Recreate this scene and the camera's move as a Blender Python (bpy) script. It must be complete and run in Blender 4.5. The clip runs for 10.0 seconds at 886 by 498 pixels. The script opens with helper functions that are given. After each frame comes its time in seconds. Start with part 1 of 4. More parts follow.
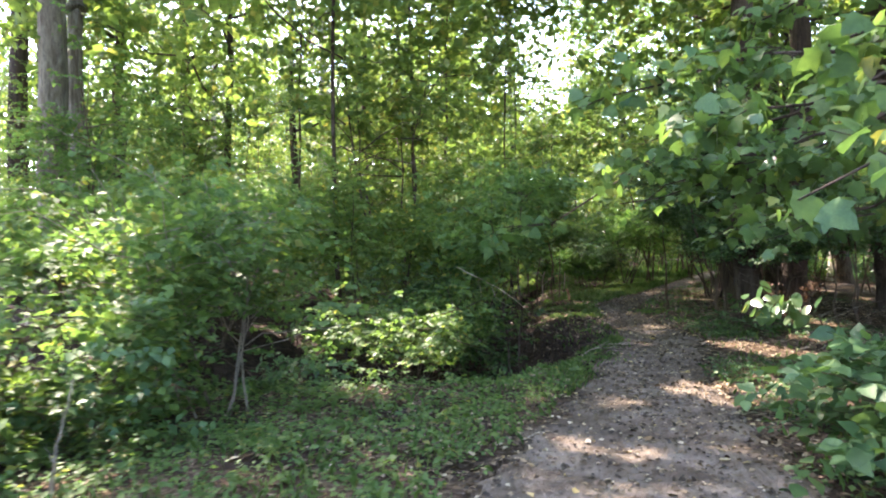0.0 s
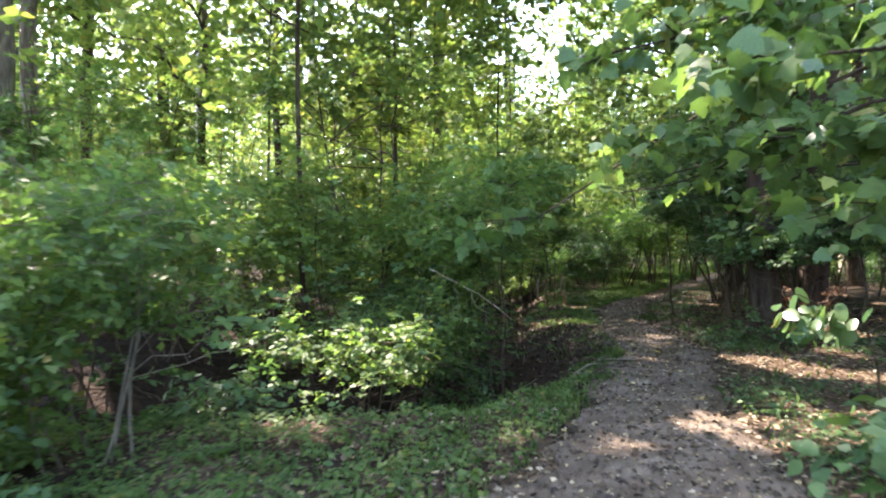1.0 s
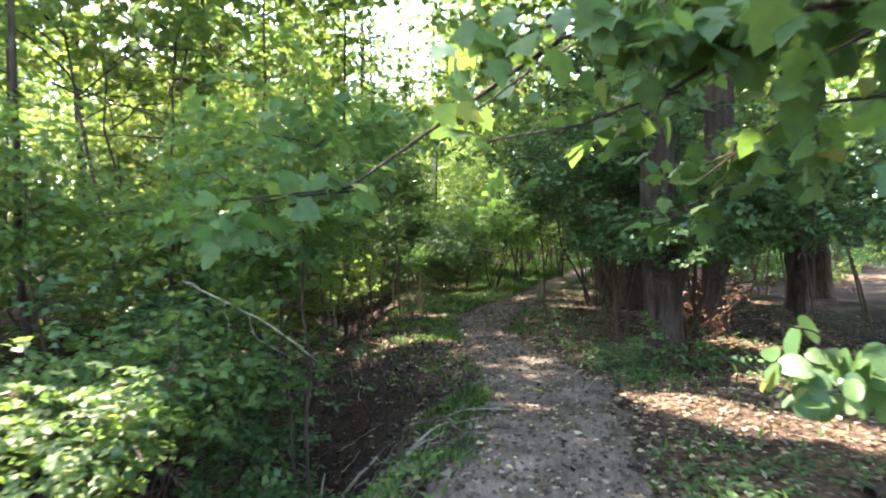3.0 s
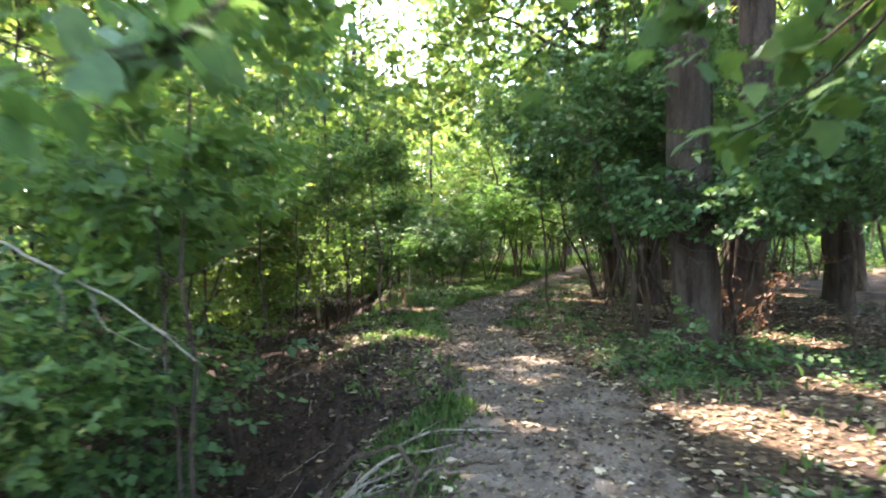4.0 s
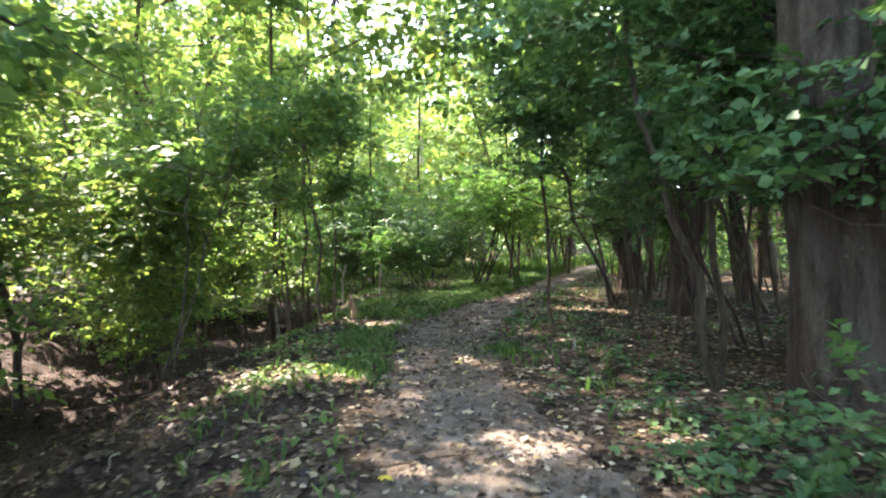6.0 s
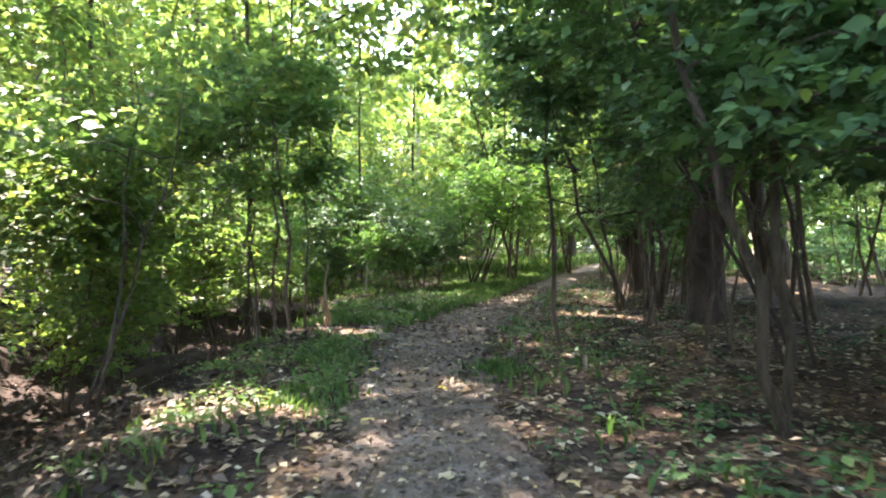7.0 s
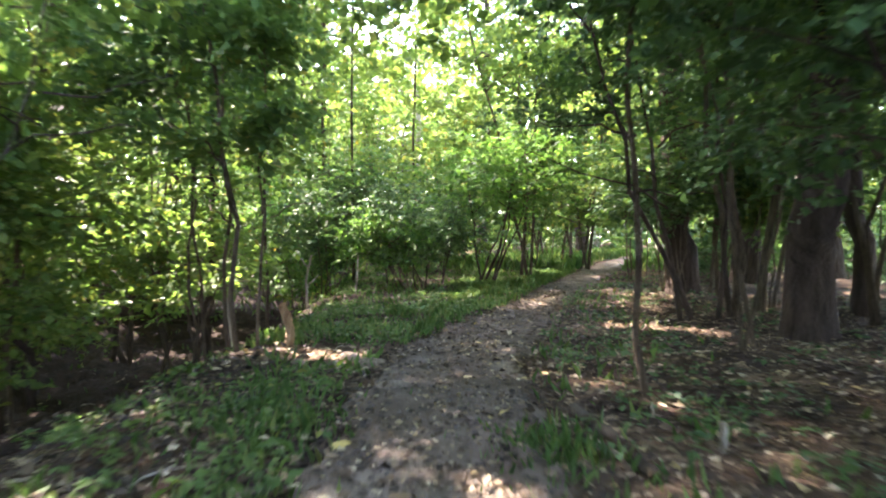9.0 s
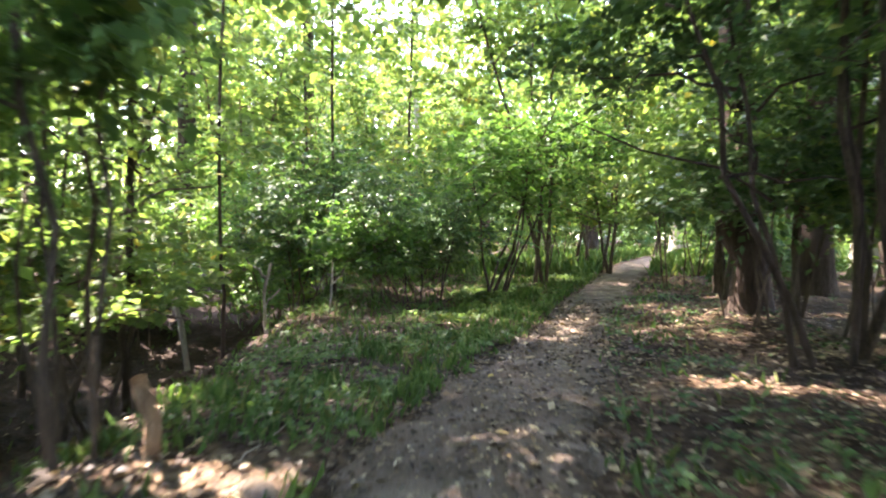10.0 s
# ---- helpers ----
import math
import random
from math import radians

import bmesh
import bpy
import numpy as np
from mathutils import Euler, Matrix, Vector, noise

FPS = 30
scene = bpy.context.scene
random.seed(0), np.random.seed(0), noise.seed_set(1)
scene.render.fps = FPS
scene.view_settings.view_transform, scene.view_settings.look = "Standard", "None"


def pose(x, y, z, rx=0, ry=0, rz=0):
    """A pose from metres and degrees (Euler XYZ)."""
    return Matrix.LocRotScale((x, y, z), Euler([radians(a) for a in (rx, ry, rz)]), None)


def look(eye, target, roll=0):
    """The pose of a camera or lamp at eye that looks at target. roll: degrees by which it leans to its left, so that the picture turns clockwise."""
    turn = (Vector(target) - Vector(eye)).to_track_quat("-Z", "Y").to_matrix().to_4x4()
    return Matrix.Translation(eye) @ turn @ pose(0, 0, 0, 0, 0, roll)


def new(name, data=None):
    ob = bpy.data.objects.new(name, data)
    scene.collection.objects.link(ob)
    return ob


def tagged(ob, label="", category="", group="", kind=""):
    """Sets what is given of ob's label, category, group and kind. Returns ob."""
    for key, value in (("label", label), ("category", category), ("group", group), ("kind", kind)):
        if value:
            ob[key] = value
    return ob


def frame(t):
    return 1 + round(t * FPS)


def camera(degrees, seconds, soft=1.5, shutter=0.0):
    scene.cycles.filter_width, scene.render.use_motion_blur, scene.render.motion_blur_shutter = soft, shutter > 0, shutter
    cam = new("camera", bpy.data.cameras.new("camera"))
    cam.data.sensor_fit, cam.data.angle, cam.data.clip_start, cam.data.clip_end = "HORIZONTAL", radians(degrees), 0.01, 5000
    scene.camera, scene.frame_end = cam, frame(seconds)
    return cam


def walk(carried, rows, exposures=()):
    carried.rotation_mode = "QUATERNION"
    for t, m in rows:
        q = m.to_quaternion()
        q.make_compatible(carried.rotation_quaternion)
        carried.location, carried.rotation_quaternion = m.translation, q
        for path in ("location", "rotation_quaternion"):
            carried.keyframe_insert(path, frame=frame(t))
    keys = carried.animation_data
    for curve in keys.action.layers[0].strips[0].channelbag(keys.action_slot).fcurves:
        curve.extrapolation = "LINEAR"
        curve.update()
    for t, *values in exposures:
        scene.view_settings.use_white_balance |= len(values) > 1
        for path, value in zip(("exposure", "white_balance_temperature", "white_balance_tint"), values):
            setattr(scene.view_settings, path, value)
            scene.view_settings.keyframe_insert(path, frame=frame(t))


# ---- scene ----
cam = camera(65.7, 10.0, 2.0, 0.6)
PATH = [
    (0, (0.003, -0.073, 1.51), (0.002, 1.927, 1.513), -0.2),
    (0.5, (0.219, 0.589, 1.485), (0.216, 2.589, 1.489), -0.0),
    (1, (0.383, 1.433, 1.491), (0.382, 3.433, 1.495), -0.0),
    (1.5, (0.54, 2.284, 1.508), (0.54, 4.284, 1.51), -0.1),
    (2, (0.742, 3.105, 1.507), (0.879, 5.1, 1.504), -0.1),
    (2.5, (0.957, 3.837, 1.509), (1.334, 5.801, 1.504), -0.4),
    (2.7, (1.047, 4.159, 1.522), (1.429, 6.122, 1.514), -0.4),
    (3.8, (1.674, 6.058, 1.292), (2.054, 8.022, 1.283), -0.3),
    (4, (1.813, 6.456, 1.187), (2.192, 8.42, 1.181), -0.5),
    (4.5, (2.143, 7.489, 1.05), (2.522, 9.453, 1.043), -0.4),
    (5, (2.443, 8.376, 1.038), (2.82, 10.34, 1.034), -0.4),
    (5.5, (2.73, 9.151, 1.054), (3.106, 11.116, 1.052), -0.3),
    (6, (2.993, 9.855, 1.015), (3.369, 11.819, 1.016), -0.4),
    (7.3, (3.4, 11.323, 0.987), (3.781, 13.287, 0.982), 0.2),
    (7.5, (3.421, 11.481, 0.966), (3.8, 13.445, 0.965), 0.3),
    (8, (3.465, 11.925, 0.954), (3.845, 13.888, 0.935), 0.3),
    (8.5, (3.538, 12.475, 0.94), (3.92, 14.438, 0.919), 0.2),
    (9, (3.716, 13.484, 0.932), (4.097, 15.447, 0.912), 0.3),
    (9.5, (3.98, 14.797, 0.957), (4.36, 16.76, 0.937), 0.1),
    (10, (4.24, 16.113, 1.03), (4.621, 18.076, 1.0), 0.3),
]
walk(cam, [(t, look(eye, target, roll)) for t, eye, target, roll in PATH], [(0, 4.2, 6800, 22), (2.5, 4.55, 6750, 21), (4, 5.0, 6750, 20), (6, 5.06, 6600, 20), (8, 5.14, 6600, 22), (10, 5.08, 6700, 25)])

# ---- light ----
SUN_AZ, SUN_EL = -38.0, 52.0          # degrees left of the y axis, above the horizon
sun_dir = Vector((math.sin(radians(SUN_AZ)) * math.cos(radians(SUN_EL)),
                  math.cos(radians(SUN_AZ)) * math.cos(radians(SUN_EL)), math.sin(radians(SUN_EL))))
world = bpy.data.worlds.new("world")
scene.world = world
world.use_nodes = True
wt = world.node_tree
sky = wt.nodes.new("ShaderNodeTexSky")
sky.sky_type = "NISHITA"
sky.sun_disc = False
sky.sun_elevation = radians(SUN_EL)
sky.sun_rotation = radians(SUN_AZ)
wt.links.new(sky.outputs[0], wt.nodes["Background"].inputs[0])
wt.nodes["Background"].inputs[1].default_value = 0.15
sun = new("sun", bpy.data.lights.new("sun", "SUN"))
sun.data.energy, sun.data.angle, sun.data.color = 2.05, radians(0.6), (1.0, 0.93, 0.80)
sun.matrix_world = look(sun_dir * 60, (0, 0, 0))

# ---- helpers of the scene ----
rng = np.random.default_rng(7)
S3 = np.array(sun_dir)


def part(name, mesh, material, parent=None, label=""):
    """Links a mesh (or a bmesh) as one object, under parent if given."""
    if isinstance(mesh, bmesh.types.BMesh):
        me = bpy.data.meshes.new(name)
        mesh.to_mesh(me)
        mesh.free()
        mesh = me
    ob = new(name, mesh)
    if material and not mesh.materials:
        mesh.materials.append(material)
    if parent:
        ob.parent = parent
        ob.matrix_parent_inverse = parent.matrix_basis.inverted()
    if label:
        ob["label"] = label
    return ob


def thing(name, at, label, category, group="", kind=""):
    ob = new(name)
    ob.empty_display_size = 0.2
    ob.location = at
    ob.matrix_basis = Matrix.Translation(at)
    return tagged(ob, label, category, group, kind)


def raw_mesh(name, verts, faces, smooth=False):
    """A mesh from numpy arrays; faces is (n, k), all with k corners."""
    me = bpy.data.meshes.new(name)
    n, k = faces.shape
    me.vertices.add(len(verts))
    me.vertices.foreach_set("co", np.asarray(verts, np.float32).ravel())
    me.loops.add(n * k)
    me.loops.foreach_set("vertex_index", np.asarray(faces, np.int32).ravel())
    me.polygons.add(n)
    me.polygons.foreach_set("loop_start", np.arange(0, n * k, k, dtype=np.int32))
    me.polygons.foreach_set("loop_total", np.full(n, k, np.int32))
    if smooth:
        me.polygons.foreach_set("use_smooth", np.ones(n, bool))
    me.update(calc_edges=True)
    return me


def wave_noise(x, y, s, seed):
    """Smooth noise from sums of sines, about -1 to 1."""
    r = np.random.default_rng(seed)
    v = np.zeros_like(np.asarray(x, float))
    for i in range(6):
        a, p = r.uniform(0, 6.283, 2)
        f = 6.283 / s * r.uniform(0.6, 1.7)
        v = v + np.sin((x * math.cos(a) + y * math.sin(a)) * f + p)
    return v / 2.6


# ---- plan of the ground ----
LEFT_Y = [-30, 0, 4.2, 6.1, 7.35, 9.4, 10.9, 12.2, 14, 15.5, 17.6, 18.5, 19.8, 21.2, 22.8, 27, 36.5, 48, 70, 120]
LEFT_X = [-7.5, -1.4, 0.06, 0.98, 1.5, 2.18, 2.72, 3.1, 3.42, 3.6, 3.95, 4.18, 4.62, 5.38, 6.35, 8.4, 13.85, 21.3, 36, 59]
RIGHT_Y = [-30, 0, 4.4, 6.5, 7.9, 9.2, 10.4, 11.5, 12.5, 14, 15, 16.2, 17.4, 18.6, 20.3, 21, 24, 29.4, 43.4, 70, 120]
RIGHT_X = [-4.5, 1.5, 2.4, 2.76, 3.02, 3.5, 4.0, 4.34, 4.42, 4.4, 4.54, 4.74, 5.02, 5.34, 6.08, 6.42, 7.75, 10.9, 19.1, 37.5, 61]
EDGE_Y = [-30, 4, 8.0, 9.7, 11, 12.2, 13.4, 15, 18, 19.3, 24.4, 30, 40, 80]
EDGE_X = [-9, -1.5, 0.6, 2.0, 2.35, 2.6, 2.5, 2.35, 2.75, 3.1, 4.1, 4.8, 7, 20]


def path_x(y):
    """The middle of the path."""
    return (np.interp(y, LEFT_Y, LEFT_X) + np.interp(y, RIGHT_Y, RIGHT_X)) / 2


def path_w(y):
    """The width of the path."""
    return np.interp(y, RIGHT_Y, RIGHT_X) - np.interp(y, LEFT_Y, LEFT_X)


def step(a, b, v):
    t = np.clip((v - a) / (b - a), 0, 1)
    return t * t * (3 - 2 * t)


def ground_z(x, y):
    x, y = np.asarray(x, float), np.asarray(y, float)
    edge = np.interp(y, EDGE_Y, EDGE_X) + 0.12 * wave_noise(x, y, 1.7, 3) + 0.06 * wave_noise(x, y, 0.55, 4)
    u = edge - x
    depth = (1.35 + 0.35 * step(7.0, 8.0, y) * (1 - step(10.5, 12.5, y))) * step(7.2, 8.5, y) * (1 - 0.3 * step(12, 14.5, y) * (1 - step(20, 25, y))) * (1 - 0.75 * step(38, 60, y))
    fall = step(-0.5, 1.75 + 0.7 * step(12, 14.5, y), u) - 0.8 * step(4.2, 7.5, u)
    z = -depth * fall
    off = np.abs(x - path_x(y)) / path_w(y)
    rough = step(0.45, 1.2, off)
    z = z + rough * (0.035 * wave_noise(x, y, 2.3, 5) + 0.02 * wave_noise(x, y, 0.6, 6)) + step(1.5, 8, off) * 0.12 * wave_noise(x, y, 9, 8)
    z = z + step(0.1, 0.6, u) * step(8, 10, y) * (0.05 * wave_noise(x, y, 0.9, 14) + 0.035 * wave_noise(x, y, 0.4, 15))
    z = z - 0.05 * (1 - step(0.35, 0.62, off))
    return z + 0.25 * step(24, 40, y) + 0.8 * step(45, 110, y)


def gz(x, y):
    return float(ground_z(x, y))


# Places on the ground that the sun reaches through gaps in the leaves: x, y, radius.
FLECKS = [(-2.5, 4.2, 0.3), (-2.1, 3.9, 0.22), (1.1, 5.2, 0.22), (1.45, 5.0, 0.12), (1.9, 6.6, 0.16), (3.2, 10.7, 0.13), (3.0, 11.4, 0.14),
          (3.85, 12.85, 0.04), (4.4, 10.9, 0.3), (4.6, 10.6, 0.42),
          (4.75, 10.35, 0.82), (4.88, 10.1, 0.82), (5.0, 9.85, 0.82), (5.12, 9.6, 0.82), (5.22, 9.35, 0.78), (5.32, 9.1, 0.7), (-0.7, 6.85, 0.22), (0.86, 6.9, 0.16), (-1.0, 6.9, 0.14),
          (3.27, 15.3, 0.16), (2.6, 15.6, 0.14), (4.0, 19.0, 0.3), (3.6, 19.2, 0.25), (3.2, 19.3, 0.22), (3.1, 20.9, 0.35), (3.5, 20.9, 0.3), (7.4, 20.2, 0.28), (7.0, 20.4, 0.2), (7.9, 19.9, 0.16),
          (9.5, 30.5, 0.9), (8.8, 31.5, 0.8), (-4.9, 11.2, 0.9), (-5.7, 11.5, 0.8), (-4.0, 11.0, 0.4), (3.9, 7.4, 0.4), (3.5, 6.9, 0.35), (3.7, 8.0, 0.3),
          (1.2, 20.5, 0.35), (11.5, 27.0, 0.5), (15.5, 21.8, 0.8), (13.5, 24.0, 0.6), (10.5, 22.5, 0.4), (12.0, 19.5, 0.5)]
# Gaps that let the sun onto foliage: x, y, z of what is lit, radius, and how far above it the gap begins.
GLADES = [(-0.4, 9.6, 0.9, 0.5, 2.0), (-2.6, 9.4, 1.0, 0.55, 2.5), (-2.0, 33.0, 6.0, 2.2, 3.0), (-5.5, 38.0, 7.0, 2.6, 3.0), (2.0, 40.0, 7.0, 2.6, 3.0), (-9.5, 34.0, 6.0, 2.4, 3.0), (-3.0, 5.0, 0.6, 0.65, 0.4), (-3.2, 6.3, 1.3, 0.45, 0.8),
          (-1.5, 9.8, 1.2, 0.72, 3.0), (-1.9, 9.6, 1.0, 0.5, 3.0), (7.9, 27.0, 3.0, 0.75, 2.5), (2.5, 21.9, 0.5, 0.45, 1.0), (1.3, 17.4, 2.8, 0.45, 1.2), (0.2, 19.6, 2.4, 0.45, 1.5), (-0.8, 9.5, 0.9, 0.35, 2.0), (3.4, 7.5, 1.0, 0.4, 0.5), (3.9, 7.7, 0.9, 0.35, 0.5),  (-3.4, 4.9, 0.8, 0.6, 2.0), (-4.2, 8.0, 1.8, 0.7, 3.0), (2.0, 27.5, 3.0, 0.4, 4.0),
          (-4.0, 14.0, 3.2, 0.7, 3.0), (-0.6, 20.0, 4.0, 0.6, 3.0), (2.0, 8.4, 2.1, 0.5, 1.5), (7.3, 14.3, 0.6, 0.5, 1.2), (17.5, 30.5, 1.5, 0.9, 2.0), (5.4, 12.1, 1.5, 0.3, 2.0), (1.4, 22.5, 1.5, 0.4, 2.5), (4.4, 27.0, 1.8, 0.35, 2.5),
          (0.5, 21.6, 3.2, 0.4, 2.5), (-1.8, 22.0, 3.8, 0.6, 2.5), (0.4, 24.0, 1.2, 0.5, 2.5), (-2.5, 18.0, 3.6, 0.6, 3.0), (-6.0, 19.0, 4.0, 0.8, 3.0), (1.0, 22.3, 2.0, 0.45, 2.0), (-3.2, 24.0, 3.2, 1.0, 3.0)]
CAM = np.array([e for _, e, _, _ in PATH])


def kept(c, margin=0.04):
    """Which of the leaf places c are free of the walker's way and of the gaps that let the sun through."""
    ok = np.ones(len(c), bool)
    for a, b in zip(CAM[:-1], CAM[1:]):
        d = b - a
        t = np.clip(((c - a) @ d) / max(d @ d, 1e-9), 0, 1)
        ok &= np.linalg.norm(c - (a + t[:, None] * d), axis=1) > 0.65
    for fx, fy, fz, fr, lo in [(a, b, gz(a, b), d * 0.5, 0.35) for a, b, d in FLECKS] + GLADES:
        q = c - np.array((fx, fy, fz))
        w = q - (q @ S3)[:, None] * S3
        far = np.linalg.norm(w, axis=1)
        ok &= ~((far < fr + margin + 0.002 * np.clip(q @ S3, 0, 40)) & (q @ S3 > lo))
    # the gap in the canopy beyond the gully, through which the sky shows
    x, y, z = c[:, 0], c[:, 1], c[:, 2]
    wide = 0.07 * (y - 6) * (1 + 0.35 * wave_noise(y, z, 4.0, 91))
    gap = (y > 21) & (np.abs(x - 2.0 - 0.11 * (y - 8)) < wide) & (z > 1.2 + 0.24 * (y - 8) + 0.8 * wave_noise(x, y, 3.0, 92)) & (z < 2.2 + 0.47 * (y - 8))
    return ok & ~(gap & (np.random.default_rng(len(c)).uniform(0, 1, len(c)) < 0.8))


# Leaf outlines: points (across, along, lift), and triangles.
DIAMOND = (np.array([(0, 0, 0), (0.36, 0.46, 0.07), (0, 1, -0.08), (-0.36, 0.46, 0.07)]), np.array([(0, 1, 2), (0, 2, 3)]))
OVAL = (np.array([(0, 0, 0), (0.26, 0.22, 0.05), (0.32, 0.5, 0.06), (0, 1, -0.1), (-0.32, 0.5, 0.06), (-0.26, 0.22, 0.05), (0, 0.45, 0.0)]),
        np.array([(0, 1, 6), (1, 2, 6), (2, 3, 6), (3, 4, 6), (4, 5, 6), (5, 0, 6)]))
MAPLE = (np.array([(0, 0.3, 0.03), (0, 0, 0), (0.22, 0.06, 0.02), (0.42, 0.1, 0.0), (0.38, 0.28, 0.03), (0.56, 0.5, -0.04), (0.3, 0.52, 0.03), (0.24, 0.72, 0.0), (0, 1, -0.08),
                   (-0.24, 0.72, 0.0), (-0.3, 0.52, 0.03), (-0.56, 0.5, -0.04), (-0.38, 0.28, 0.03), (-0.42, 0.1, 0.0), (-0.22, 0.06, 0.02)]),
         np.array([(0, i, i % 14 + 1) for i in range(1, 15)]))


def unit(v):
    return v / np.maximum(np.linalg.norm(v, axis=-1, keepdims=True), 1e-9)


def leaf_mesh(name, c, along, up, size, shape):
    """One mesh of leaves at c, with their stalk-to-tip way, their upper side and their length."""
    pts, tri = shape
    a = unit(along)
    s = unit(np.cross(a, up))
    n = np.cross(s, a)
    v = c[:, None] + size[:, None, None] * (pts[None, :, 0:1] * s[:, None] + pts[None, :, 1:2] * a[:, None] + pts[None, :, 2:3] * n[:, None])
    f = tri[None] + (np.arange(len(c)) * len(pts))[:, None, None]
    return raw_mesh(name, v.reshape(-1, 3), f.reshape(-1, 3))


def sprays(r, start, way, per, length, size, flat=0.35, droop=0.25):
    """Leaves in two rows along twigs that leave start in the direction way: places, ways, upper sides, sizes."""
    n = len(start)
    way = unit(way)
    k = np.tile(np.arange(per), n)
    i = np.repeat(np.arange(n), per)
    t = (k + 0.5 + r.uniform(-0.3, 0.3, n * per)) / per
    L = length * r.uniform(0.6, 1.3, n)
    upv = unit(np.array((0, 0, 1.0)) + r.normal(0, flat, (n, 3)))
    sidev = unit(np.cross(way, upv))
    c = start[i] + way[i] * (t * L[i])[:, None] + np.array((0, 0, -1.0)) * (droop * L[i] * t * t)[:, None]
    sgn = np.where(k % 2 == 0, 1.0, -1.0)
    al = way[i] * 0.75 + sidev[i] * sgn[:, None] * 0.9 + r.normal(0, 0.35, (n * per, 3)) - np.array((0, 0, 0.35))
    up = unit(upv[i] + r.normal(0, 0.34, (n * per, 3)))
    sz = size * r.uniform(0.55, 1.25, n * per)
    return c, al, up, sz


def tube(lines, sides=7, flute=0.0, seed=0):
    """One mesh of round limbs: each line is a list of (x, y, z, radius)."""
    vs, fs, base = [], [], 0
    r = np.random.default_rng(seed)
    for line in lines:
        p = np.array(line, float)
        d = unit(np.gradient(p[:, :3], axis=0))
        ref = np.where(np.abs(d[:, 2:3]) > 0.8, np.array((1.0, 0, 0)), np.array((0, 0, 1.0)))
        s = unit(np.cross(d, ref))
        q = np.cross(d, s)
        a = np.arange(sides) * 2 * math.pi / sides
        k = 1 + flute * np.sin(a * 5 + r.uniform(0, 6)) + flute * 0.7 * np.sin(a * 3 + r.uniform(0, 6))
        ring = p[:, None, :3] + (p[:, 3][:, None] * k[None] * (1 + flute * r.normal(0, 0.35, (len(p), sides))))[:, :, None] * (np.cos(a)[None, :, None] * s[:, None] + np.sin(a)[None, :, None] * q[:, None])
        vs.append(ring.reshape(-1, 3))
        m = len(p)
        j, i = np.meshgrid(np.arange(m - 1), np.arange(sides), indexing="ij")
        b, c = j * sides + i, j * sides + (i + 1) % sides
        fs.append(base + np.stack([b, c, c + sides, b + sides], -1).reshape(-1, 4))
        base += m * sides
    return raw_mesh("limb", np.concatenate(vs), np.concatenate(fs), True)


def bend(r, a, b, r0, r1, n=7, wob=0.06, sag=0.0):
    """A crooked limb from a to b."""
    a, b = np.array(a, float), np.array(b, float)
    t = np.linspace(0, 1, n)
    L = np.linalg.norm(b - a)
    w = np.cumsum(r.normal(0, wob * L / n ** 0.5, (n, 3)), axis=0)
    w = (w - t[:, None] * w[-1]) * 1.0
    p = a + (b - a) * t[:, None] + w + np.array((0, 0, 1.0)) * (sag * L * np.sin(t * math.pi))[:, None]
    return np.concatenate([p, (r0 + (r1 - r0) * t)[:, None]], axis=1)


# ---- materials ----
def material(name, rough=0.8, spec=0.3):
    m = bpy.data.materials.new(name)
    m.use_nodes = True
    b = m.node_tree.nodes["Principled BSDF"]
    b.inputs["Roughness"].default_value = rough
    b.inputs["Specular IOR Level"].default_value = spec
    return m, m.node_tree.nodes, m.node_tree.links, b


def ramp(nodes, links, source, stops):
    c = nodes.new("ShaderNodeValToRGB")
    while len(c.color_ramp.elements) < len(stops):
        c.color_ramp.elements.new(0.5)
    for e, (p, col) in zip(c.color_ramp.elements, stops):
        e.position, e.color = p, (*col, 1)
    links.new(source, c.inputs[0])
    return c.outputs[0]


def tex(nodes, links, kind, scale, detail=3.0, squeeze=None, rough=0.55):
    n = nodes.new("ShaderNodeTex" + kind)
    n.inputs["Scale"].default_value = scale
    if kind == "Noise":
        n.inputs["Detail"].default_value = detail
        n.inputs["Roughness"].default_value = rough
    co = nodes.new("ShaderNodeTexCoord")
    src = co.outputs["Object"]
    if squeeze:
        mp = nodes.new("ShaderNodeMapping")
        mp.inputs["Scale"].default_value = squeeze
        links.new(src, mp.inputs[0])
        src = mp.outputs[0]
    links.new(src, n.inputs["Vector"])
    return n


def mix(nodes, links, fac, a, b, mode="MIX"):
    m = nodes.new("ShaderNodeMix")
    m.data_type, m.blend_type = "RGBA", mode
    for sock, v in ((m.inputs[0], fac), (m.inputs[6], a), (m.inputs[7], b)):
        if hasattr(v, "is_linked"):
            links.new(v, sock)
        else:
            sock.default_value = v if isinstance(v, float) else (*v, 1)
    return m.outputs[2]


def bump(nodes, links, bsdf, height, strength, distance):
    b = nodes.new("ShaderNodeBump")
    b.inputs["Strength"].default_value, b.inputs["Distance"].default_value = strength, distance
    links.new(height, b.inputs["Height"])
    links.new(b.outputs[0], bsdf.inputs["Normal"])


